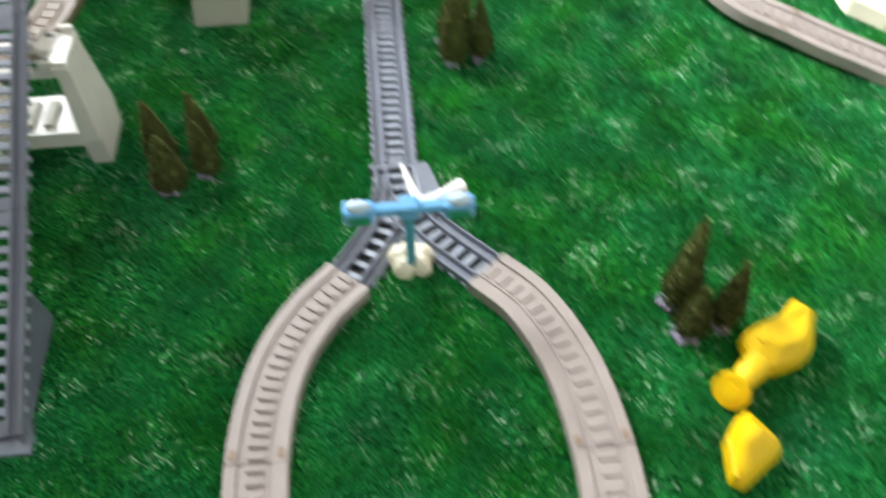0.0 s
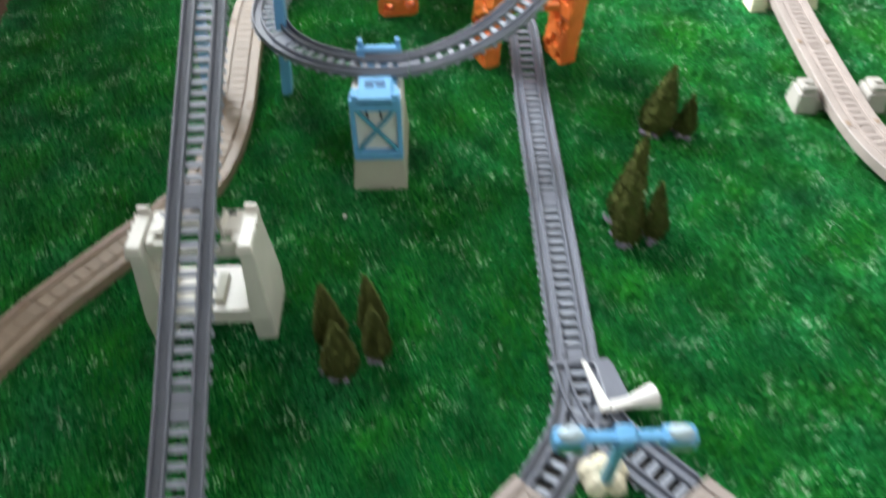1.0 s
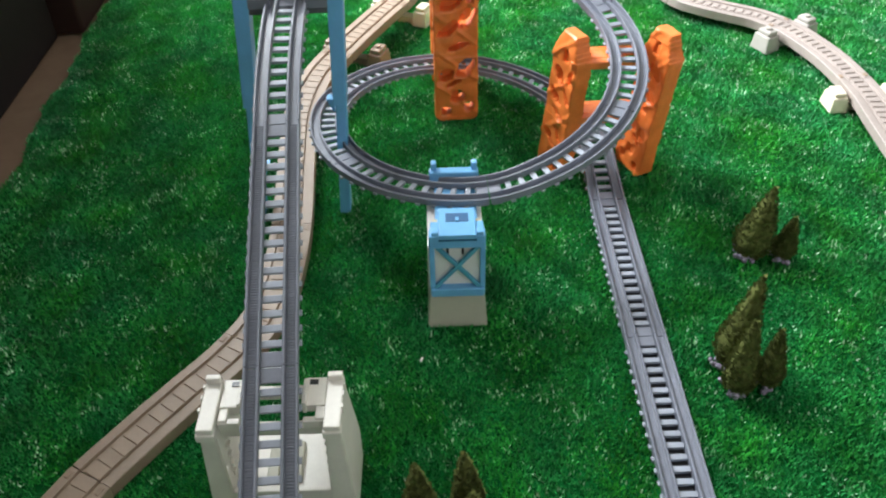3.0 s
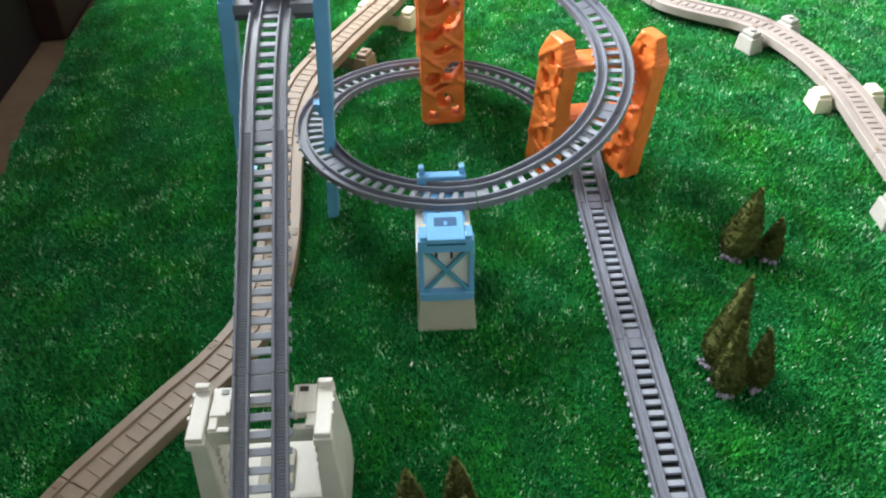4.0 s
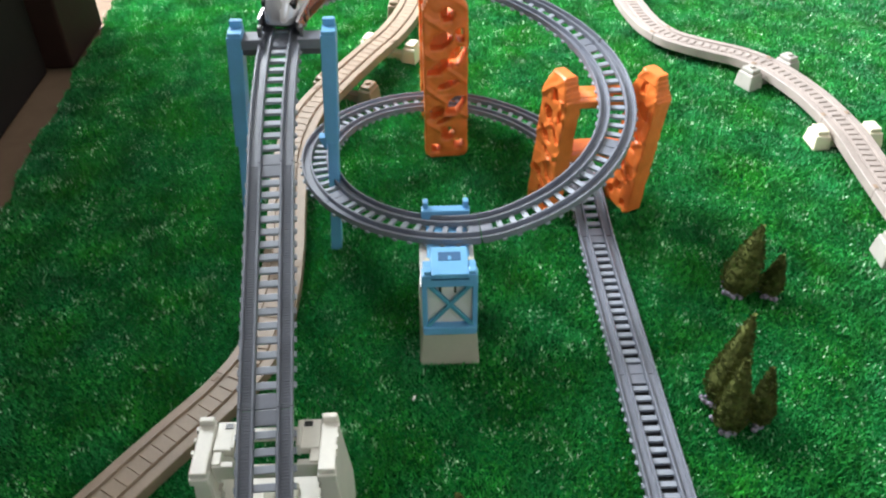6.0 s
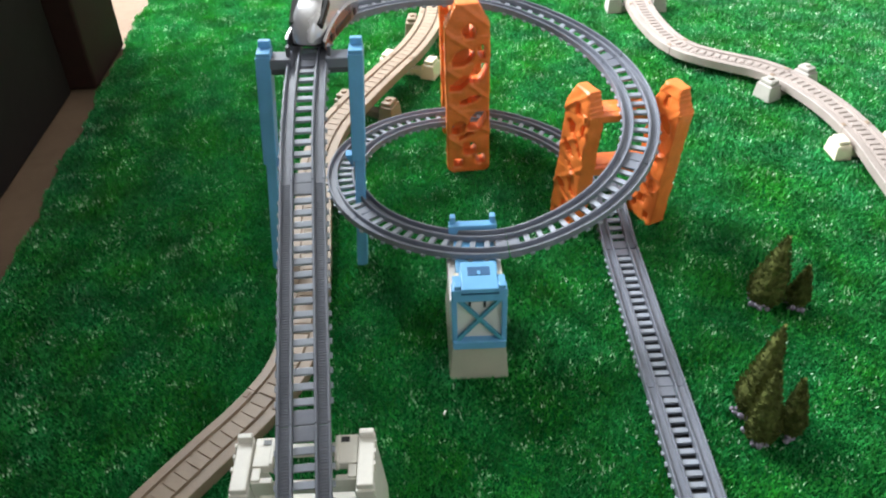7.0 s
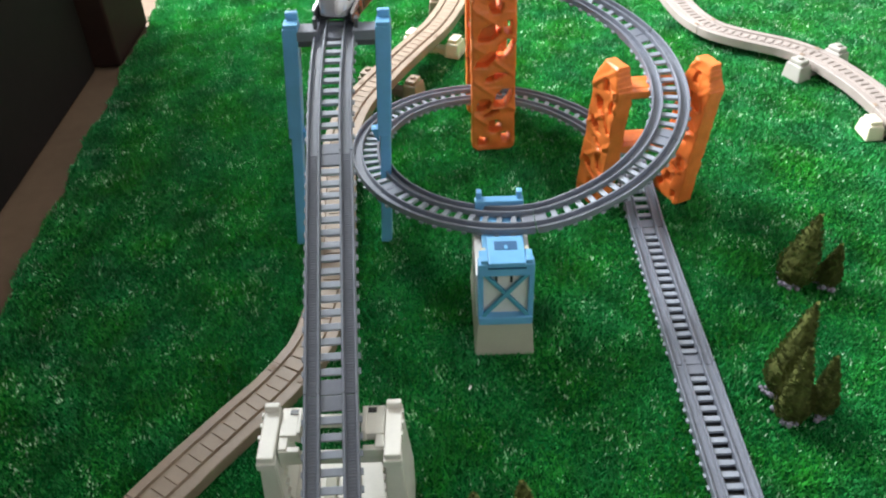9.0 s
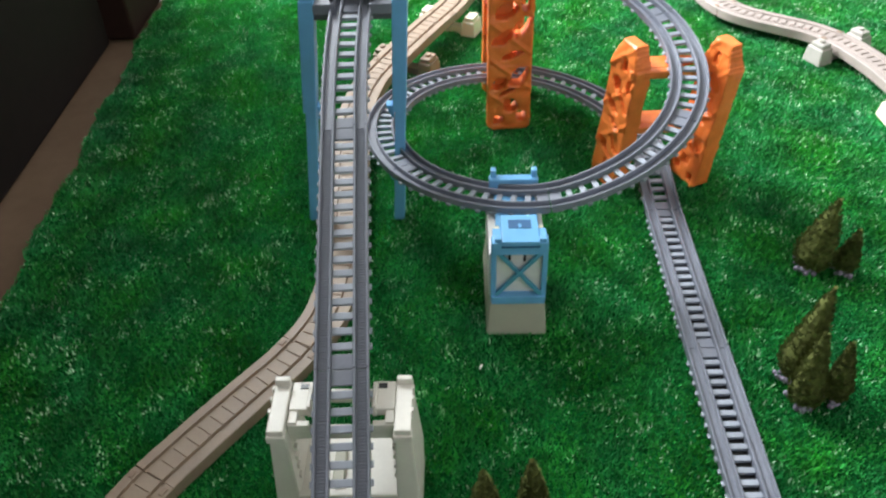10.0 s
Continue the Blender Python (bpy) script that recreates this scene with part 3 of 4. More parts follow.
def blue_gantry():
    ob = thing("blue_gantry", (-0.315, 0.175, 0), "pair of sky blue posts with a dark grey crossbeam", "toy tower")
    for base, top in ((-0.0425, -0.0205), (0.045, 0.0595)):
        x = lambda z: base + (top - base) * z / 0.246
        bm = hexa(fresh(), [(x(0) - 0.0050, -0.009, 0), (x(0) + 0.0058, -0.009, 0), (x(0) + 0.0058, 0.009, 0), (x(0) - 0.0050, 0.009, 0)],
                  [(x(.13) - 0.0042, -0.008, 0.13), (x(.13) + 0.0055, -0.008, 0.13), (x(.13) + 0.0055, 0.008, 0.13), (x(.13) - 0.0042, 0.008, 0.13)], 0.001)
        post = part("post", bm, BLUE, ob)
        bm = hexa(fresh(), [(x(.128) - 0.0062, -0.0108, 0.128), (x(.128) + 0.0062, -0.0108, 0.128), (x(.128) + 0.0062, 0.0105, 0.128), (x(.128) - 0.0062, 0.0105, 0.128)],
                  [(x(.236) - 0.0068, -0.009, 0.236), (x(.236) + 0.0068, -0.009, 0.236), (x(.236) + 0.0068, 0.009, 0.236), (x(.236) - 0.0068, 0.009, 0.236)], 0.001)
        part("upper_post", bm, BLUE, ob)
        cap = part("cap", box(fresh(), x(.24) - 0.0062, x(.24) + 0.0062, -0.0085, 0.009, 0.236, 0.2395, 0.0008), BLUE, ob)
        part("cap_lip", box(fresh(), x(.245) - 0.0055, x(.245) + 0.0055, 0.003, 0.009, 0.239, 0.246, 0.0012), BLUE, cap)
        inner = 1 if base < 0 else -1
        for z in (0.132, 0.06):
            bm = hexa(fresh(), [(x(z) + inner * 0.006, -0.004, z - 0.014), (x(z) + inner * 0.0075, -0.004, z - 0.014), (x(z) + inner * 0.0075, 0.004, z - 0.014), (x(z) + inner * 0.006, 0.004, z - 0.014)],
                      [(x(z) + inner * 0.006, -0.005, z), (x(z) + inner * 0.013, -0.005, z), (x(z) + inner * 0.013, 0.005, z), (x(z) + inner * 0.006, 0.005, z)], 0.0005)
            part("bracket", bm, BLUE, post)
        bx = x(0.222) + inner * 0.0155
        part("beam_end", box(fresh(), bx - 0.010, bx + 0.010, -0.009, 0.009, 0.2240, 0.2335, 0.001), GREY, ob, "grey plastic box beside the rails")
        ex = x(0.222) + inner * 0.0225
        part("guide_pin", box(fresh(), ex - 0.0016, ex + 0.0016, -0.004, 0.004, 0.228, 0.242, 0.0007), GREY_DARK, ob)
    part("crossbeam", box(fresh(), -0.022, 0.06, -0.0075, 0.0075, 0.2185, 0.2240, 0.0008), GREY_DARK, ob, "dark grey crossbeam under the track")


blue_gantry()


def white_trestle():
    ob = thing("white_trestle", (-0.2855, -0.158, 0), "cream white plastic trestle under the sloping track", "toy tower")
    for side in (-1, 1):
        b, t = side * 0.041, side * 0.0405
        bm = fresh()
        rings = []
        for z, x, hw, y0, y1 in ((0, b, 0.0082, -0.025, 0.026), (0.03, b, 0.0082, -0.029, 0.029), (0.098, t, 0.0052, -0.024, 0.016), (0.1005, t, 0.0052, -0.024, 0.016)):
            rings.append([bm.verts.new(p) for p in ((x - hw, y0, z), (x + hw, y0, z), (x + hw, y1, z), (x - hw, y1, z))])
        for a, c in zip(rings, rings[1:]):
            for i in range(4):
                bm.faces.new((a[i], a[(i + 1) % 4], c[(i + 1) % 4], c[i]))
        bm.faces.new(rings[0][::-1]), bm.faces.new(rings[-1])
        bmesh.ops.bevel(bm, geom=list(bm.edges), offset=0.0009, segments=2, affect="EDGES")
        leg = part("leg", bm, IVORY, ob)
        part("leg_cap", box(fresh(), t - 0.0055, t + 0.0055, -0.027, 0.016, 0.0975, 0.106, 0.001), IVORY, leg)
        part("cap_ridge", box(fresh(), t - 0.0050, t + 0.0050, 0.011, 0.0155, 0.1055, 0.111, 0.001), IVORY, leg)
        part("cap_step", box(fresh(), t - 0.0062, t + 0.0062, -0.0285, -0.0205, 0.0955, 0.1015, 0.0008), IVORY, leg)
        for y in (-0.012, -0.002, 0.007):
            part("notch", box(fresh(), t + side * 0.0052, t + side * 0.0064, y, y + 0.003, 0.1, 0.107), IVORY, leg)
        # inner shoulder with a square slot
        s = side
        x0, x1 = sorted((s * 0.0345, s * 0.0205))
        bm = fresh()
        box(bm, x0, x1, -0.007, 0.0165, 0.0965, 0.1035, 0.0007)
        box(bm, x0, x1, -0.0180, -0.0135, 0.094, 0.1005, 0.0007)
        xa, xb = sorted((s * 0.0345, s * 0.0285))
        box(bm, xa, xb, -0.0170, -0.0060, 0.093, 0.1022, 0.0007)
        part("shoulder", bm, IVORY, ob)
        xa, xb = sorted((s * 0.0225, s * 0.0198))
        part("guide", box(fresh(), xa, xb, -0.009, 0.012, 0.098, 0.1085, 0.0006), IVORY, ob)
        bm = box(fresh(), s * 0.026 - 0.0028, s * 0.026 + 0.0028, 0.0102, 0.0142, 0.1036, 0.1042)
        part("slot", bm, BLACK, ob)
        for k in range(6):
            z = 0.045 + k * 0.0085
            xa, xb = sorted((s * 0.0345, s * 0.0315))
            part("rack_tooth", box(fresh(), xa, xb, -0.019 + k * 0.0012, -0.0145 + k * 0.0012, z, z + 0.004, 0.0006), IVORY, leg)
    for y, z in ((0.0125, 0.0935), (-0.0125, 0.0875)):
        part("cross_beam", box(fresh(), -0.036, 0.036, y - 0.003, y + 0.003, z - 0.004, z + 0.004, 0.0007), IVORY, ob)
    bm = box(fresh(), -0.034, 0.034, -0.026, 0.024, 0.030, 0.036, 0.001)
    shelf = part("shelf", bm, IVORY, ob)
    part("shelf_lip", box(fresh(), -0.034, 0.034, -0.0285, -0.0245, 0.024, 0.0385, 0.0008), IVORY, shelf)
    for x in (-0.008, 0.008):
        part("shelf_rib", box(fresh(), x - 0.004, x + 0.004, -0.018, 0.012, 0.0355, 0.0405, 0.001), SAND, shelf)


white_trestle()


def blue_tower():
    ob = thing("blue_and_white_tower", (-0.1585, 0.0, 0), "white tower with sky blue cross-braced front and sand foot", "toy tower")
    bm = hexa(fresh(), [(-0.0272, 0.0, 0), (0.0250, 0.0, 0), (0.0250, 0.108, 0), (-0.0272, 0.108, 0)],
              [(-0.0240, 0.006, 0.037), (0.0225, 0.006, 0.037), (0.0225, 0.102, 0.037), (-0.0240, 0.102, 0.037)], 0.001)
    part("foot", bm, SAND, ob, "sand coloured tapered foot")
    part("body", box(fresh(), -0.0252, 0.0222, 0.012, 0.098, 0.036, 0.083, 0.001), WHITE, ob, "cream white walls")
    part("front_panel", box(fresh(), -0.0195, 0.0185, 0.009, 0.013, 0.038, 0.097, 0.0005), WHITE, ob)
    for x in (-0.0085, 0.004):
        part("slit", box(fresh(), x - 0.001, x + 0.001, 0.0078, 0.0092, 0.078, 0.094), BLACK, ob)
    for x in (-0.0215, 0.0205):
        part("side_post", box(fresh(), x - 0.0022, x + 0.0022, 0.004, 0.014, 0.036, 0.1, 0.0006), BLUE, ob)
    part("sill", box(fresh(), -0.0232, 0.0222, 0.0015, 0.0125, 0.0355, 0.044, 0.0009), BLUE, ob)
    part("lintel", box(fresh(), -0.0232, 0.0222, 0.0010, 0.0125, 0.0905, 0.103, 0.0009), BLUE, ob)
    for a, b in ((-1, 1), (1, -1)):
        part("brace", beam(fresh(), (a * 0.0195 - 0.0005, 0.0055, 0.043), (b * 0.0195 - 0.0005, 0.0055 + 0.0003 * a, 0.092), 0.0036, 0.0034, 0.0005), BLUE_DEEP, ob)
    part("top_plate", box(fresh(), -0.0155, 0.0150, 0.0, 0.036, 0.1005, 0.1052, 0.0009), BLUE, ob)
    part("side_plate", box(fresh(), -0.0225, 0.0215, 0.006, 0.022, 0.096, 0.1022, 0.0009), BLUE, ob)
    # dark blue slab on the plate stands in for the shaded inside of a hole
    part("recess_shade", box(fresh(), -0.0095, 0.0092, 0.0175, 0.0285, 0.1046, 0.1056, 0.0003), GAP_BLUE, ob)
    part("seam", box(fresh(), -0.0158, 0.0153, 0.0002, 0.0012, 0.0988, 0.1002), GAP_BLUE, ob)
    part("recess_step", box(fresh(), -0.0015, 0.0012, 0.0178, 0.0225, 0.1052, 0.1062), BLUE, ob)
    for x in (-0.0185, 0.0178):
        part("corner_stud", box(fresh(), x - 0.0028, x + 0.0028, 0.002, 0.0085, 0.1015, 0.1065, 0.0009), BLUE, ob)
        part("rear_stud", box(fresh(), x - 0.0025, x + 0.0025, 0.1, 0.107, 0.092, 0.1045, 0.0009), BLUE, ob)
        part("orange_clip", box(fresh(), x - 0.0022, x + 0.0022, 0.028, 0.033, 0.090, 0.096, 0.0006), CREAM, ob)
    part("saddle", box(fresh(), -0.0185, 0.0178, 0.034, 0.098, 0.082, 0.0876, 0.0009), BLUE, ob, "sky blue saddle under the track")
    part("rear_lintel", box(fresh(), -0.0225, 0.0215, 0.096, 0.105, 0.082, 0.0975, 0.001), BLUE, ob)


blue_tower()


# ---- the foot of the slope
def ramp():
    ob = thing("track_ramp", (-0.275, -0.40, 0), "dark grey plastic ramp foot under the end of the slope", "toy track")
    for side in (-1, 1):
        prof = []
        for y, z, out in ((0.060, 0.034, 0.0200), (0.052, 0.031, 0.0212), (0.02, 0.021, 0.0196), (-0.02, 0.009, 0.0196), (-0.042, 0.004, 0.0250)):
            prof.append((y, z, out))
        bm, rings = fresh(), []
        for k, (y, z, out) in enumerate(prof):
            out += (0.0, 0.0, 0.003, 0.007, 0.008)[k] * (side < 0)
            x0 = 0.0185
            rings.append([bm.verts.new((side * u - 0.047 * y, y, w)) for u, w in ((x0, 0), (out + 0.003, 0), (out, z * 0.6), (out - 0.002, z), (x0, z))])
        for a, b in zip(rings, rings[1:]):
            for i in range(5):
                bm.faces.new((a[i], a[(i + 1) % 5], b[(i + 1) % 5], b[i]))
        bm.faces.new(rings[0]), bm.faces.new(rings[-1][::-1])
        part("side_wall", bm, SLATE, ob)
    bm = hexa(fresh(), [(-0.024, -0.05, 0), (0.029, -0.05, 0), (0.025, -0.03, 0), (-0.021, -0.03, 0)], [(-0.023, -0.05, 0.0035), (0.028, -0.05, 0.0035), (0.024, -0.03, 0.0035), (-0.020, -0.03, 0.0035)], 0.0008)
    part("toe_plate", bm, SLATE, ob)


ramp()


# ---- trees
def crown(seed, radius, height, lean):
    """A cone of coarse foam with a rough outline: a core and many small tufts."""
    rng = random.Random(seed)
    bm = fresh()

    def girth(t):
        return radius * min(1.0, 0.62 + 2.2 * t) * (1 - t) ** 0.78 if t < 0.99 else 0.0

    rings, n = [], 14
    for k in range(13):
        t = k / 12 * 0.985
        rings.append([bm.verts.new((girth(t) * 0.86 * math.cos(a) + lean[0] * t, girth(t) * 0.86 * math.sin(a) + lean[1] * t, 0.006 + t * height)) for a in (2 * math.pi * i / n for i in range(n))])
    for a, b in zip(rings, rings[1:]):
        for i in range(n):
            bm.faces.new((a[i], a[(i + 1) % n], b[(i + 1) % n], b[i]))
    bm.faces.new(rings[0][::-1]), bm.faces.new(rings[-1])
    for v in bm.verts:
        v.co += 0.0022 * noise.noise_vector(v.co * 150 + Vector((seed, 0, 0)))
    for _ in range(900):
        t = 1 - math.sqrt(rng.random()) if rng.random() < 0.75 else rng.random()
        a, g = rng.random() * 6.283, girth(min(t, 0.98)) * (0.82 + 0.24 * rng.random())
        c = Vector((g * math.cos(a) + lean[0] * t, g * math.sin(a) + lean[1] * t, 0.006 + t * height))
        s = 0.0009 + 0.0012 * rng.random()
        out = Vector((math.cos(a), math.sin(a), 0.5 + rng.random()))
        side = Vector((-math.sin(a), math.cos(a), rng.random() - 0.5)).normalized()
        tip = c + out.normalized() * s * 1.5
        p, q, r = bm.verts.new(c + side * s), bm.verts.new(c - side * s), bm.verts.new(c + Vector((0, 0, -s * 1.3)))
        w = bm.verts.new(tip)
        for f in ((p, q, w), (q, r, w), (r, p, w)):
            bm.faces.new(f)
    return bm


def clump(place, trees, label):
    ob = thing("model_tree", place, label, "model tree", "model tree clumps")
    rng = random.Random(round(place[0] * 1000))
    for k, (x, y, r, h, lx, ly) in enumerate(trees):
        bm = crown(int(place[0] * 7000) + 31 * k, r, h, (lx, ly))
        bm.transform(Matrix.Translation((x, y, 0)))
        c = part("crown", bm, FOAM, ob)
        bm = fresh()
        for i in range(18):
            a, g = 2.5 + 2.6 * rng.random(), r * (0.25 + 0.6 * rng.random())
            s = bmesh.ops.create_icosphere(bm, subdivisions=1, radius=0.0016 + 0.0016 * rng.random())
            bmesh.ops.translate(bm, verts=s["verts"], vec=(x + g * math.cos(a), y + g * math.sin(a), 0.002 + 0.006 * rng.random()))
        part("flower_tuft", bm, FLOWER, c, "purple flocked flowers round the foot")
        part("trunk", rod(fresh(), (x, y, 0), (x, y, 0.012), 0.003, 0.0025, 8), TAN_DARK, ob)


clump((0.075, -0.07, 0), [(-0.012, -0.010, 0.0165, 0.072, 0.000, 0.002), (-0.010, 0.020, 0.0195, 0.088, 0.010, 0.004), (0.014, -0.006, 0.0125, 0.060, -0.003, 0.0)], "three brown green foam model trees on the grass")
clump((0.125, 0.082, 0), [(-0.004, 0.002, 0.022, 0.070, 0.010, 0.004), (0.024, -0.006, 0.0125, 0.044, 0.003, 0)], "tall and small foam model trees on the grass")
clump((-0.174, -0.202, 0), [(-0.008, -0.018, 0.0170, 0.050, -0.001, 0.002), (-0.017, 0.012, 0.0155, 0.060, -0.003, 0.002), (0.020, -0.003, 0.0130, 0.050, -0.002, 0.002), (0.016, 0.022, 0.0135, 0.058, -0.003, 0.002)],
      "four brown green foam model trees beside the trestle")
clump((0.446, 0.100, 0), [(0.0, 0.0, 0.016, 0.060, 0.004, 0.002), (0.022, 0.012, 0.014, 0.050, 0.002, 0.0)], "two brown green foam model trees beside the cream platform")
clump((0.206, -0.388, 0), [(-0.010, -0.012, 0.0135, 0.044, 0.003, 0.002), (-0.012, 0.014, 0.0150, 0.082, 0.004, 0.004), (0.016, -0.006, 0.0125, 0.058, 0.004, 0.004)], "three brown green foam model trees beside the yellow pieces")


# ---- yellow pieces lying on the grass
def loaf(bm, ring, levels, bevel):
    """A faceted block: one outline, drawn in about its middle level by level."""
    mid = Vector((sum(p[0] for p in ring) / len(ring), sum(p[1] for p in ring) / len(ring)))
    rings = []
    for z, size, slide in levels:
        rings.append([bm.verts.new((mid.x + (x - mid.x) * size + slide[0], mid.y + (y - mid.y) * size + slide[1], z)) for x, y in ring])
    n = len(ring)
    for a, b in zip(rings, rings[1:]):
        for i in range(n):
            bm.faces.new((a[i], a[(i + 1) % n], b[(i + 1) % n], b[i]))
    bm.faces.new(rings[0][::-1]), bm.faces.new(rings[-1])
    bmesh.ops.bevel(bm, geom=list(bm.edges), offset=bevel, segments=2, affect="EDGES", clamp_overlap=True)
    return bm


def yellow_hopper():
    ob = thing("yellow_hopper", (0.245, -0.424, 0), "bright yellow plastic hopper lying on its side", "toy part")
    bin_ring = ((0.025, 0.034), (0.005, 0.016), (-0.015, 0.012), (-0.024, 0.004), (-0.020, -0.012), (-0.008, -0.021), (0.006, -0.018), (0.018, -0.014), (0.025, -0.006), (0.037, 0.021))
    part("bin", loaf(fresh(), bin_ring, ((0.0, 0.84, (0, 0)), (0.012, 1.0, (0, 0)), (0.020, 0.97, (0, 0)), (0.031, 0.62, (0.001, 0.002))), 0.0013), YELLOW, ob)
    part("rib", beam(fresh(), (-0.015, -0.004, 0.0285), (0.020, 0.018, 0.0315), 0.004, 0.003, 0.0008), YELLOW, ob)
    part("spout", rod(fresh(), (-0.037, -0.030, 0.012), (-0.014, -0.012, 0.013), 0.0062, 0.0105, 18), YELLOW, ob)
    bm = rod(fresh(), (-0.0405, -0.0325, 0.0150), (-0.0370, -0.0295, 0.0125), 0.0125, 0.0125, 28)
    bmesh.ops.bevel(bm, geom=[e for e in bm.edges if e.calc_face_angle(0) > 0.8], offset=0.001, segments=2, affect="EDGES")
    flange = part("flange", bm, YELLOW, ob)
    part("socket", rod(fresh(), (-0.0413, -0.0331, 0.0156), (-0.0404, -0.0324, 0.0149), 0.0058, 0.0058, 18), YELLOW, flange)


def yellow_wedge():
    ob = thing("yellow_wedge", (0.206, -0.495, 0), "bright yellow plastic faceted chute lying on the grass", "toy part")
    outline = ((0.006, 0.026), (-0.002, 0.022), (-0.014, 0.008), (-0.019, -0.021), (-0.012, -0.026), (0.018, -0.006), (0.021, 0.0))
    part("chute", loaf(fresh(), outline, ((0.0, 0.88, (0, 0)), (0.010, 1.0, (0, 0)), (0.019, 0.80, (0.000, 0.001)), (0.029, 0.30, (-0.003, 0.004))), 0.0011), YELLOW, ob)
    part("rim", beam(fresh(), (-0.013, 0.007, 0.012), (-0.017, -0.020, 0.011), 0.0030, 0.016, 0.0007), YELLOW, ob)


yellow_hopper()
yellow_wedge()
plat = thing("station_platform", (0.537, 0.0, 0), "low cream plastic station platform on the grass", "toy platform")
bm = hexa(fresh(), [(-0.083, -0.045, 0), (-0.055, -0.08, 0), (0.09, -0.08, 0), (0.09, 0.085, 0), (-0.083, 0.085, 0)],
          [(-0.08, -0.043, 0.018), (-0.053, -0.077, 0.018), (0.088, -0.077, 0.018), (0.088, 0.083, 0.018), (-0.08, 0.083, 0.018)], 0.002)
part("deck", bm, CREAM, plat)
part("edge_strip", box(fresh(), -0.076, -0.070, -0.038, 0.078, 0.0175, 0.0195, 0.0006), WHITE, plat)
scrap = thing("paper_scrap", pose(-0.1915, -0.040, 0.0035, 0, 0, 70), "tiny white scrap of paper on the grass", "paper scrap")
part("scrap", box(fresh(), -0.0025, 0.0025, -0.0008, 0.0008, -0.001, 0.0006, 0.0003), WHITE, scrap)


# ---- the engine at the head of the descent
def engine(m):
    ob = thing("toy_train_engine", m, "streamlined silver toy train engine on the spiral track", "toy train")
    bm, rings = fresh(), []
    n = 20

    def ring(x, hw, z0, z1, power=3.2):
        out = []
        for i in range(n + 1):
            a = math.pi * i / n
            c, s = math.cos(a), math.sin(a)
            out.append((x, hw * math.copysign(abs(c) ** (2 / power), c), z0 + (z1 - z0) * abs(s) ** (2 / power)))
        return out

    for x, hw, z1 in ((-0.060, 0.0150, 0.036), (-0.057, 0.0165, 0.0395), (-0.045, 0.0172, 0.0415), (-0.02, 0.0175, 0.042), (0.02, 0.0175, 0.042), (0.038, 0.017, 0.0405), (0.052, 0.0155, 0.035), (0.060, 0.013, 0.027), (0.0645, 0.0095, 0.019), (0.066, 0.005, 0.014)):
        rings.append([bm.verts.new(p) for p in ring(x, hw, 0.008, z1)])
    for a, b in zip(rings, rings[1:]):
        for i in range(n):
            bm.faces.new((a[i], a[i + 1], b[i + 1], b[i]))
        bm.faces.new((a[n], a[0], b[0], b[n]))
    bm.faces.new(rings[0]), bm.faces.new(rings[-1][::-1])
    part("body", bm, SILVER, ob, smooth=True)
    # side skirts with an arched bright edge
    for side in (-1, 1):
        bm, top, low = fresh(), [], []
        for i in range(25):
            x = -0.060 + 0.123 * i / 24
            z = 0.0105 + 0.0095 * math.sin(math.pi * (i / 24)) ** 0.7
            for lst, y, zz in ((top, 0.0186, z), (low, 0.0192, 0.0035)):
                lst.append([bm.verts.new((x, side * yy, zz)) for yy in (y - 0.0018, y)])
        for i in range(24):
            bm.faces.new((top[i][0], top[i][1], top[i + 1][1], top[i + 1][0]))
            bm.faces.new((low[i][0], low[i + 1][0], low[i + 1][1], low[i][1]))
            for j in (0, 1):
                bm.faces.new((top[i][j], low[i][j], low[i + 1][j], top[i + 1][j]))
        for i in (0, 24):
            bm.faces.new((top[i][0], top[i][1], low[i][1], low[i][0]))
        skirt = part("side_skirt", bm, SILVER_MID, ob, "dark silver arched skirt")
        rim = fresh()
        for i in range(24):
            ends = [(-0.060 + 0.123 * k / 24, side * 0.0184, 0.0107 + 0.0095 * math.sin(math.pi * (k / 24)) ** 0.7) for k in (i, i + 1)]
            beam(rim, ends[0], ends[1], 0.0028, 0.0014, 0.0003)
        part("rim", rim, SILVER, skirt, "bright silver rim")
        part("wheel_cover", rod(fresh(), (-0.040, side * 0.0180, 0.0075), (-0.040, side * 0.0199, 0.0075), 0.0035, None, 16), BLACK, skirt)
        part("wheel_cover", rod(fresh(), (0.040, side * 0.0180, 0.0075), (0.040, side * 0.0199, 0.0075), 0.0035, None, 16), BLACK, skirt)
        part("skirt_opening", box(fresh(), -0.026, 0.027, side * 0.0190 - 0.0008, side * 0.0190 + 0.0008, 0.0045, 0.0112, 0.0007), BLACK, skirt)
        part("cab_window", box(fresh(), -0.053, -0.041, side * 0.0165 - 0.0012, side * 0.0165 + 0.0012, 0.0265, 0.0345, 0.0006), BLACK, ob)
        part("front_window", beam(fresh(), (0.034, side * 0.0151, 0.0370), (0.0575, side * 0.0128, 0.0215), 0.0062, 0.0062, 0.0012), BLACK, ob)
    part("cab_roof", box(fresh(), -0.0585, -0.038, -0.0125, 0.0125, 0.0395, 0.0428, 0.001), SILVER_DARK, ob, "dark grey cab roof")
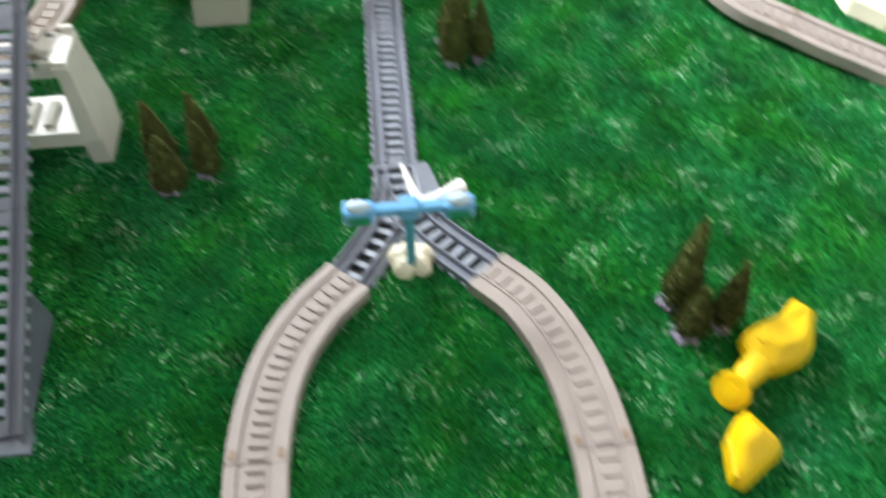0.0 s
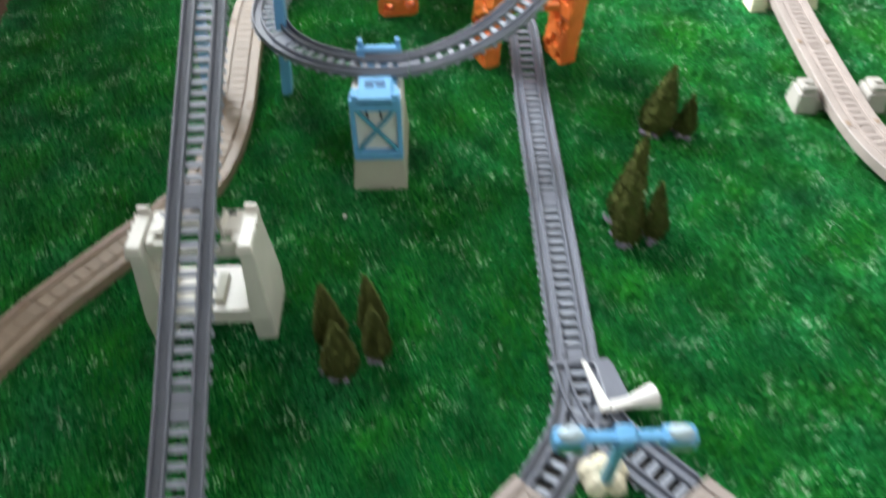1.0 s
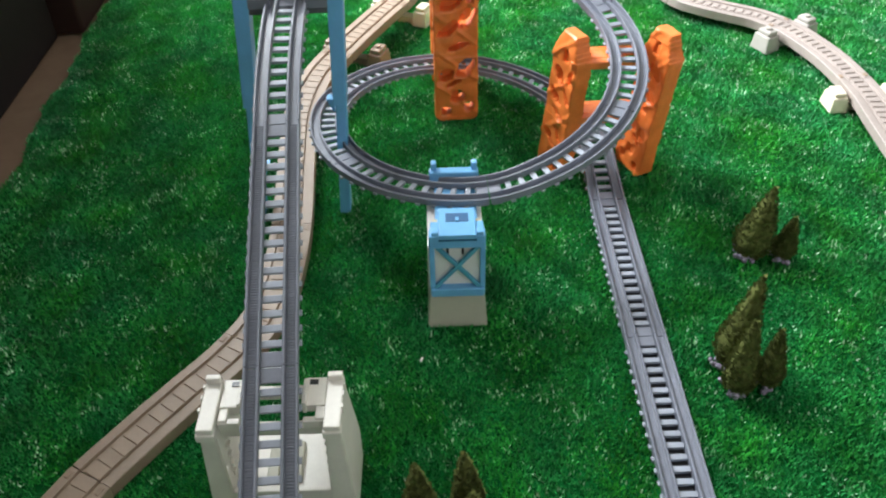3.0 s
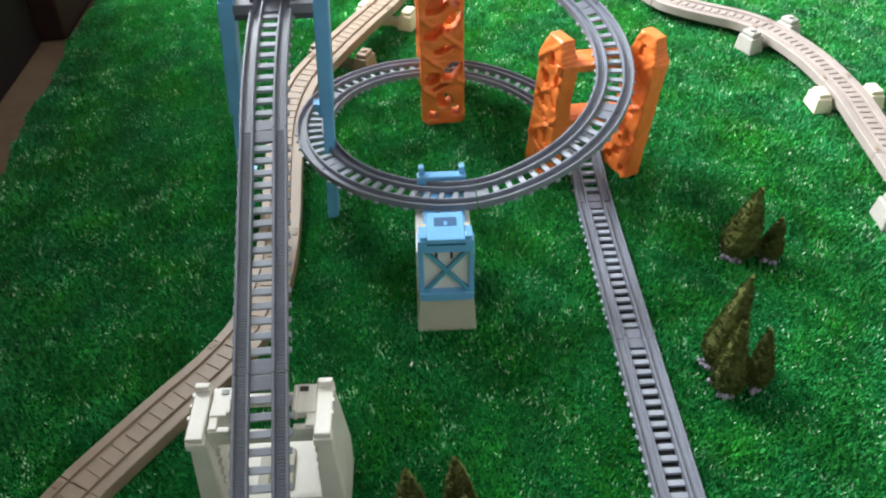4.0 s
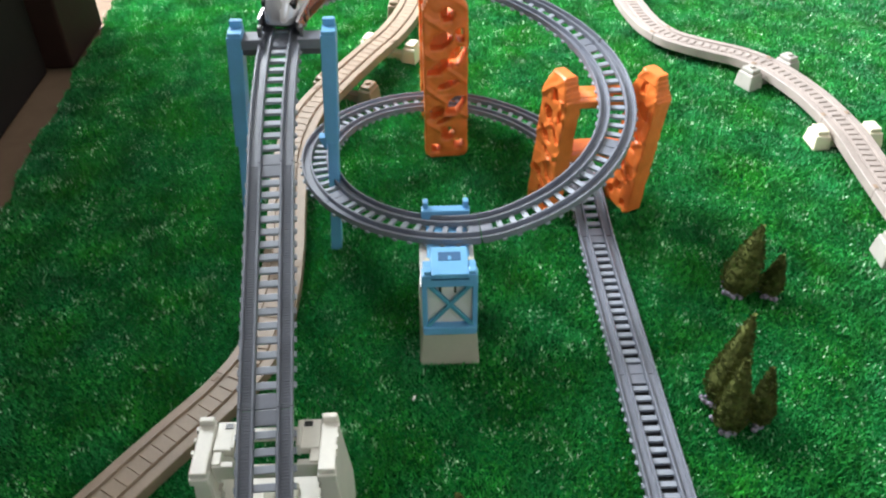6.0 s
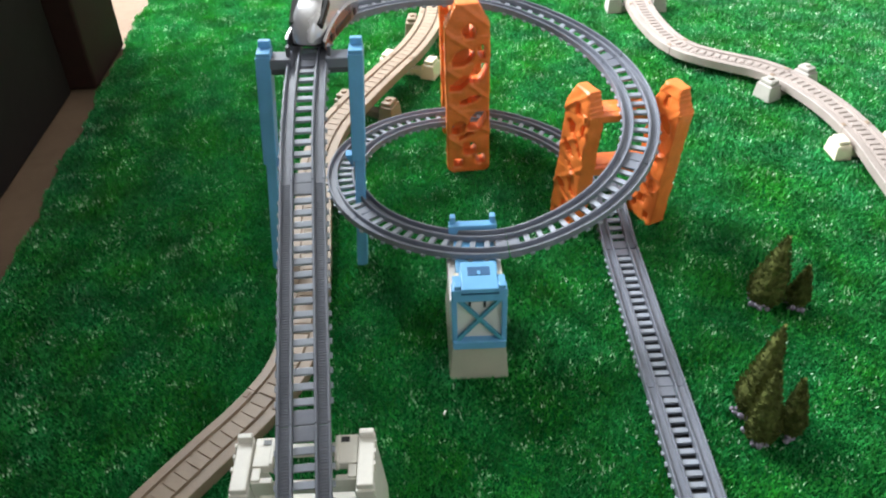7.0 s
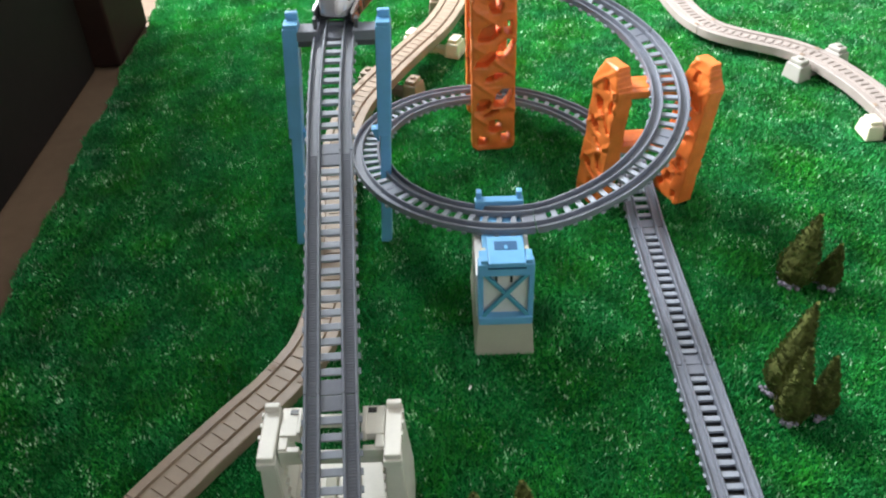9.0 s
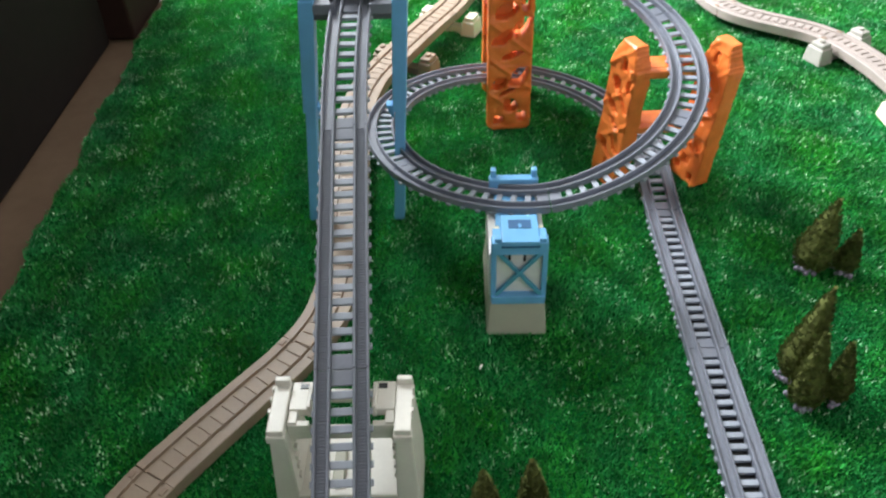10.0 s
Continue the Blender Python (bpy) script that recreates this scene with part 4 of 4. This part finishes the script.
    part("roof_point", hexa(fresh(), [(-0.038, -0.0125, 0.0405), (-0.022, -0.0006, 0.0405), (-0.022, 0.0006, 0.0405), (-0.038, 0.0125, 0.0405)],
                            [(-0.038, -0.0125, 0.0427), (-0.022, -0.0006, 0.0427), (-0.022, 0.0006, 0.0427), (-0.038, 0.0125, 0.0427)]), SILVER_DARK, ob)
    part("nose_panel", box(fresh(), 0.024, 0.040, -0.0105, 0.0105, 0.0395, 0.0426, 0.0009), SILVER_DARK, ob, "dark grey panel on the nose")
    part("rear_wall", box(fresh(), -0.0625, -0.0585, -0.014, 0.014, 0.012, 0.0375, 0.001), GLASSY, ob, "pale translucent rear wall")
    part("chassis", box(fresh(), -0.058, 0.058, -0.0155, 0.0155, 0.0035, 0.010, 0.001), BLACK, ob)
    part("coupling", beam(fresh(), (-0.060, 0, 0.007), (-0.072, 0, 0.008), 0.006, 0.003, 0.0006), SILVER_DARK, ob)
    for x in (-0.044, -0.016, 0.014, 0.044):
        for side in (-1, 1):
            wheel = part("wheel", rod(fresh(), (x, side * 0.0095, 0.0068), (x, side * 0.0152, 0.0068), 0.0068, None, 20), BLACK, ob)
            part("hub", rod(fresh(), (x, side * 0.0150, 0.0068), (x, side * 0.0160, 0.0068), 0.003, None, 12), SILVER, wheel)


rear, front = Vector(spiral(511)), Vector((-0.2990, 0.189, 0.2320))
mid, along = (rear + front) / 2, front - rear
heading = math.degrees(math.atan2(along.y, along.x))
climb = math.degrees(math.atan2(along.z, along.xy.length))
engine(pose(mid.x - 0.001, mid.y, mid.z - 0.0024, 0, -climb, heading) @ Matrix.Diagonal((0.92, 0.96, 1.06, 1)))

# ---- the black cabinet and the room
cab = thing("cabinet", (-0.95, -0.15, 0), "black wooden cabinet standing beside the mat", "cabinet")
part("body", box(fresh(), -0.24, 0.245, -0.95, 0.745, -0.006, 0.80, 0.006), CABINET, cab)
part("top", box(fresh(), -0.245, 0.26, -0.965, 0.746, 0.80, 0.825, 0.004), CABINET, cab)
chest = thing("wooden_chest", (-0.93, 0.73, 0), "dark red-brown wooden chest beside the black cabinet", "chest")
part("body", box(fresh(), -0.2, 0.259, -0.13, 0.02, -0.004, 0.70, 0.004), RED_WOOD, chest)
part("top", box(fresh(), -0.205, 0.259, -0.134, 0.02, 0.70, 0.722, 0.004), RED_WOOD, chest)

def mat_edge(y):
    """The hand-cut edge of the mat along the cabinet."""
    return -0.638 - 0.045 * (y - 0.1) + 0.0035 * np.sin(29 * y) + 0.0022 * np.sin(71 * y + 1) + 0.0012 * np.sin(190 * y)


edge = [(float(mat_edge(y)), y) for y in np.linspace(1.15, -0.68, 120).tolist()] + [(0.70, -0.68), (0.61, 1.15)]
mat = part("grass_mat", hexa(fresh(), [(x, y, -0.006) for x, y in edge], [(x, y, 0.0) for x, y in edge]), MAT, None)
tagged(mat, "green backing of the artificial grass mat", "grass mat", kind="structure")


def setting(name, bm, m, label, category):
    return tagged(part(name, bm, m, None), label, category, kind="structure")


setting("floor", box(fresh(), -1.6, 2.0, -2.0, 2.42, -0.06, -0.0065), FLOOR, "tan wooden floor under the mat", "floor")
setting("ceiling", box(fresh(), -1.7, 2.1, -2.1, 2.52, 2.4, 2.48), CEILING, "plain white ceiling", "ceiling")


def pierced(name, across, lo, hi, face, thick, hole, label):
    """A wall with one window opening. across: the axis along which it runs."""
    bm = fresh()
    a0, a1, z0, z1 = hole
    for u0, u1, w0, w1 in ((lo, a0, -0.06, 2.4), (a1, hi, -0.06, 2.4), (a0, a1, -0.06, z0), (a0, a1, z1, 2.4)):
        if across == "x":
            box(bm, u0, u1, face, face + thick, w0, w1)
        else:
            box(bm, face - thick, face, u0, u1, w0, w1)
    return setting(name, bm, WALL, label, "wall")


pierced("wall_west", "y", -2.0, 2.42, -1.6, 0.1, (0.7, 2.3, 0.95, 2.25), "cream painted wall with an unseen window")
pierced("wall_north", "x", -1.6, 2.0, 2.42, 0.1, (-0.35, 1.35, 0.85, 2.15), "cream painted wall with an unseen window")
setting("wall_east", box(fresh(), 2.0, 2.1, -2.0, 2.42, -0.06, 2.4), WALL, "cream painted wall", "wall")
# this wall's opening and window are added, unseen, to go with the fill lamp
pierced("wall_south", "x", -1.6, 2.0, -2.1, 0.1, (0.2, 1.6, 0.9, 2.1), "cream painted wall with an unseen window")
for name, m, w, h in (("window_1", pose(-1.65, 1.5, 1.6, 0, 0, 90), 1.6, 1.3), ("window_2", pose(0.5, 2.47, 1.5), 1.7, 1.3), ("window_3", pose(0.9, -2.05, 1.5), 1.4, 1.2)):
    win = thing(name, m, "unseen white framed window with daylight behind it", "window", kind="structure")
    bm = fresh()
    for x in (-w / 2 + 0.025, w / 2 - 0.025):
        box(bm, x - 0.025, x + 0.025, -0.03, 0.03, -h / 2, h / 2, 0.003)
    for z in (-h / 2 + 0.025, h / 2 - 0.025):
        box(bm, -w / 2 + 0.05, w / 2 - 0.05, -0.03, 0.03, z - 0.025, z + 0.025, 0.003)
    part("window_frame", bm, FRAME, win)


# ---- blades of the artificial grass
def lattice(gx, gy, cells, seed):
    rng = np.random.default_rng(seed)
    g = rng.random((cells + 2, cells + 2))
    x, y = np.clip(gx, 0, 0.9999) * cells, np.clip(gy, 0, 0.9999) * cells
    i, j = x.astype(int), y.astype(int)
    u, v = x - i, y - j
    u, v = u * u * (3 - 2 * u), v * v * (3 - 2 * v)
    return (g[i, j] * (1 - u) + g[i + 1, j] * u) * (1 - v) + (g[i, j + 1] * (1 - u) + g[i + 1, j + 1] * u) * v


def grass(count):
    rng = np.random.default_rng(7)
    x0, x1, y0, y1 = -0.70, 0.66, -0.66, 1.15
    x, y = x0 + (x1 - x0) * rng.random(count), y0 + (y1 - y0) * rng.random(count)
    keep = x > mat_edge(y) - 0.002
    for pts, clear in ((low, 0.0185), (LEFT[:95], 0.019), (line([(0, -0.214, 0), (-0.004, -0.26, 0), (-0.040, -0.331, 0)]), 0.017), (line([(0, -0.214, 0), (0.006, -0.26, 0), (0.060, -0.334, 0)]), 0.017)):
        for p in pts[::2]:
            keep &= (x - p.x) ** 2 + (y - p.y) ** 2 > clear ** 2
    x, y = x[keep], y[keep]
    n = len(x)
    gx, gy = (x - x0) / (x1 - x0), (y - y0) / (y1 - y0)
    lie = 6.283 * lattice(gx, gy, 14, 1) + 6.283 * lattice(gx, gy, 160, 2) + rng.normal(0, 2.6, n)
    tall = (0.55 + 0.9 * lattice(gx, gy, 45, 3)) * (0.6 + 0.8 * rng.random(n))
    reach, up = 0.0020 * tall * (0.4 + 0.8 * rng.random(n)), 0.0032 * tall
    wide = 0.00050 + 0.00050 * rng.random(n)
    c, s = np.cos(lie), np.sin(lie)
    v = np.empty((n, 3, 3), np.float32)
    v[:, 0] = np.stack([x - s * wide, y + c * wide, np.zeros(n)], -1)
    v[:, 1] = np.stack([x + s * wide, y - c * wide, np.zeros(n)], -1)
    v[:, 2] = np.stack([x + c * reach, y + s * reach, up], -1)
    me = bpy.data.meshes.new("grass")
    me.vertices.add(3 * n), me.loops.add(3 * n), me.polygons.add(n)
    me.vertices.foreach_set("co", v.ravel())
    me.loops.foreach_set("vertex_index", np.arange(3 * n, dtype=np.int32))
    me.polygons.foreach_set("loop_start", np.arange(0, 3 * n, 3, dtype=np.int32))
    me.update(calc_edges=True)
    me.materials.append(GRASS)
    return tagged(new("grass", me), "shaggy bright green artificial grass blades", "grass", kind="stuff")


grass(1250000)
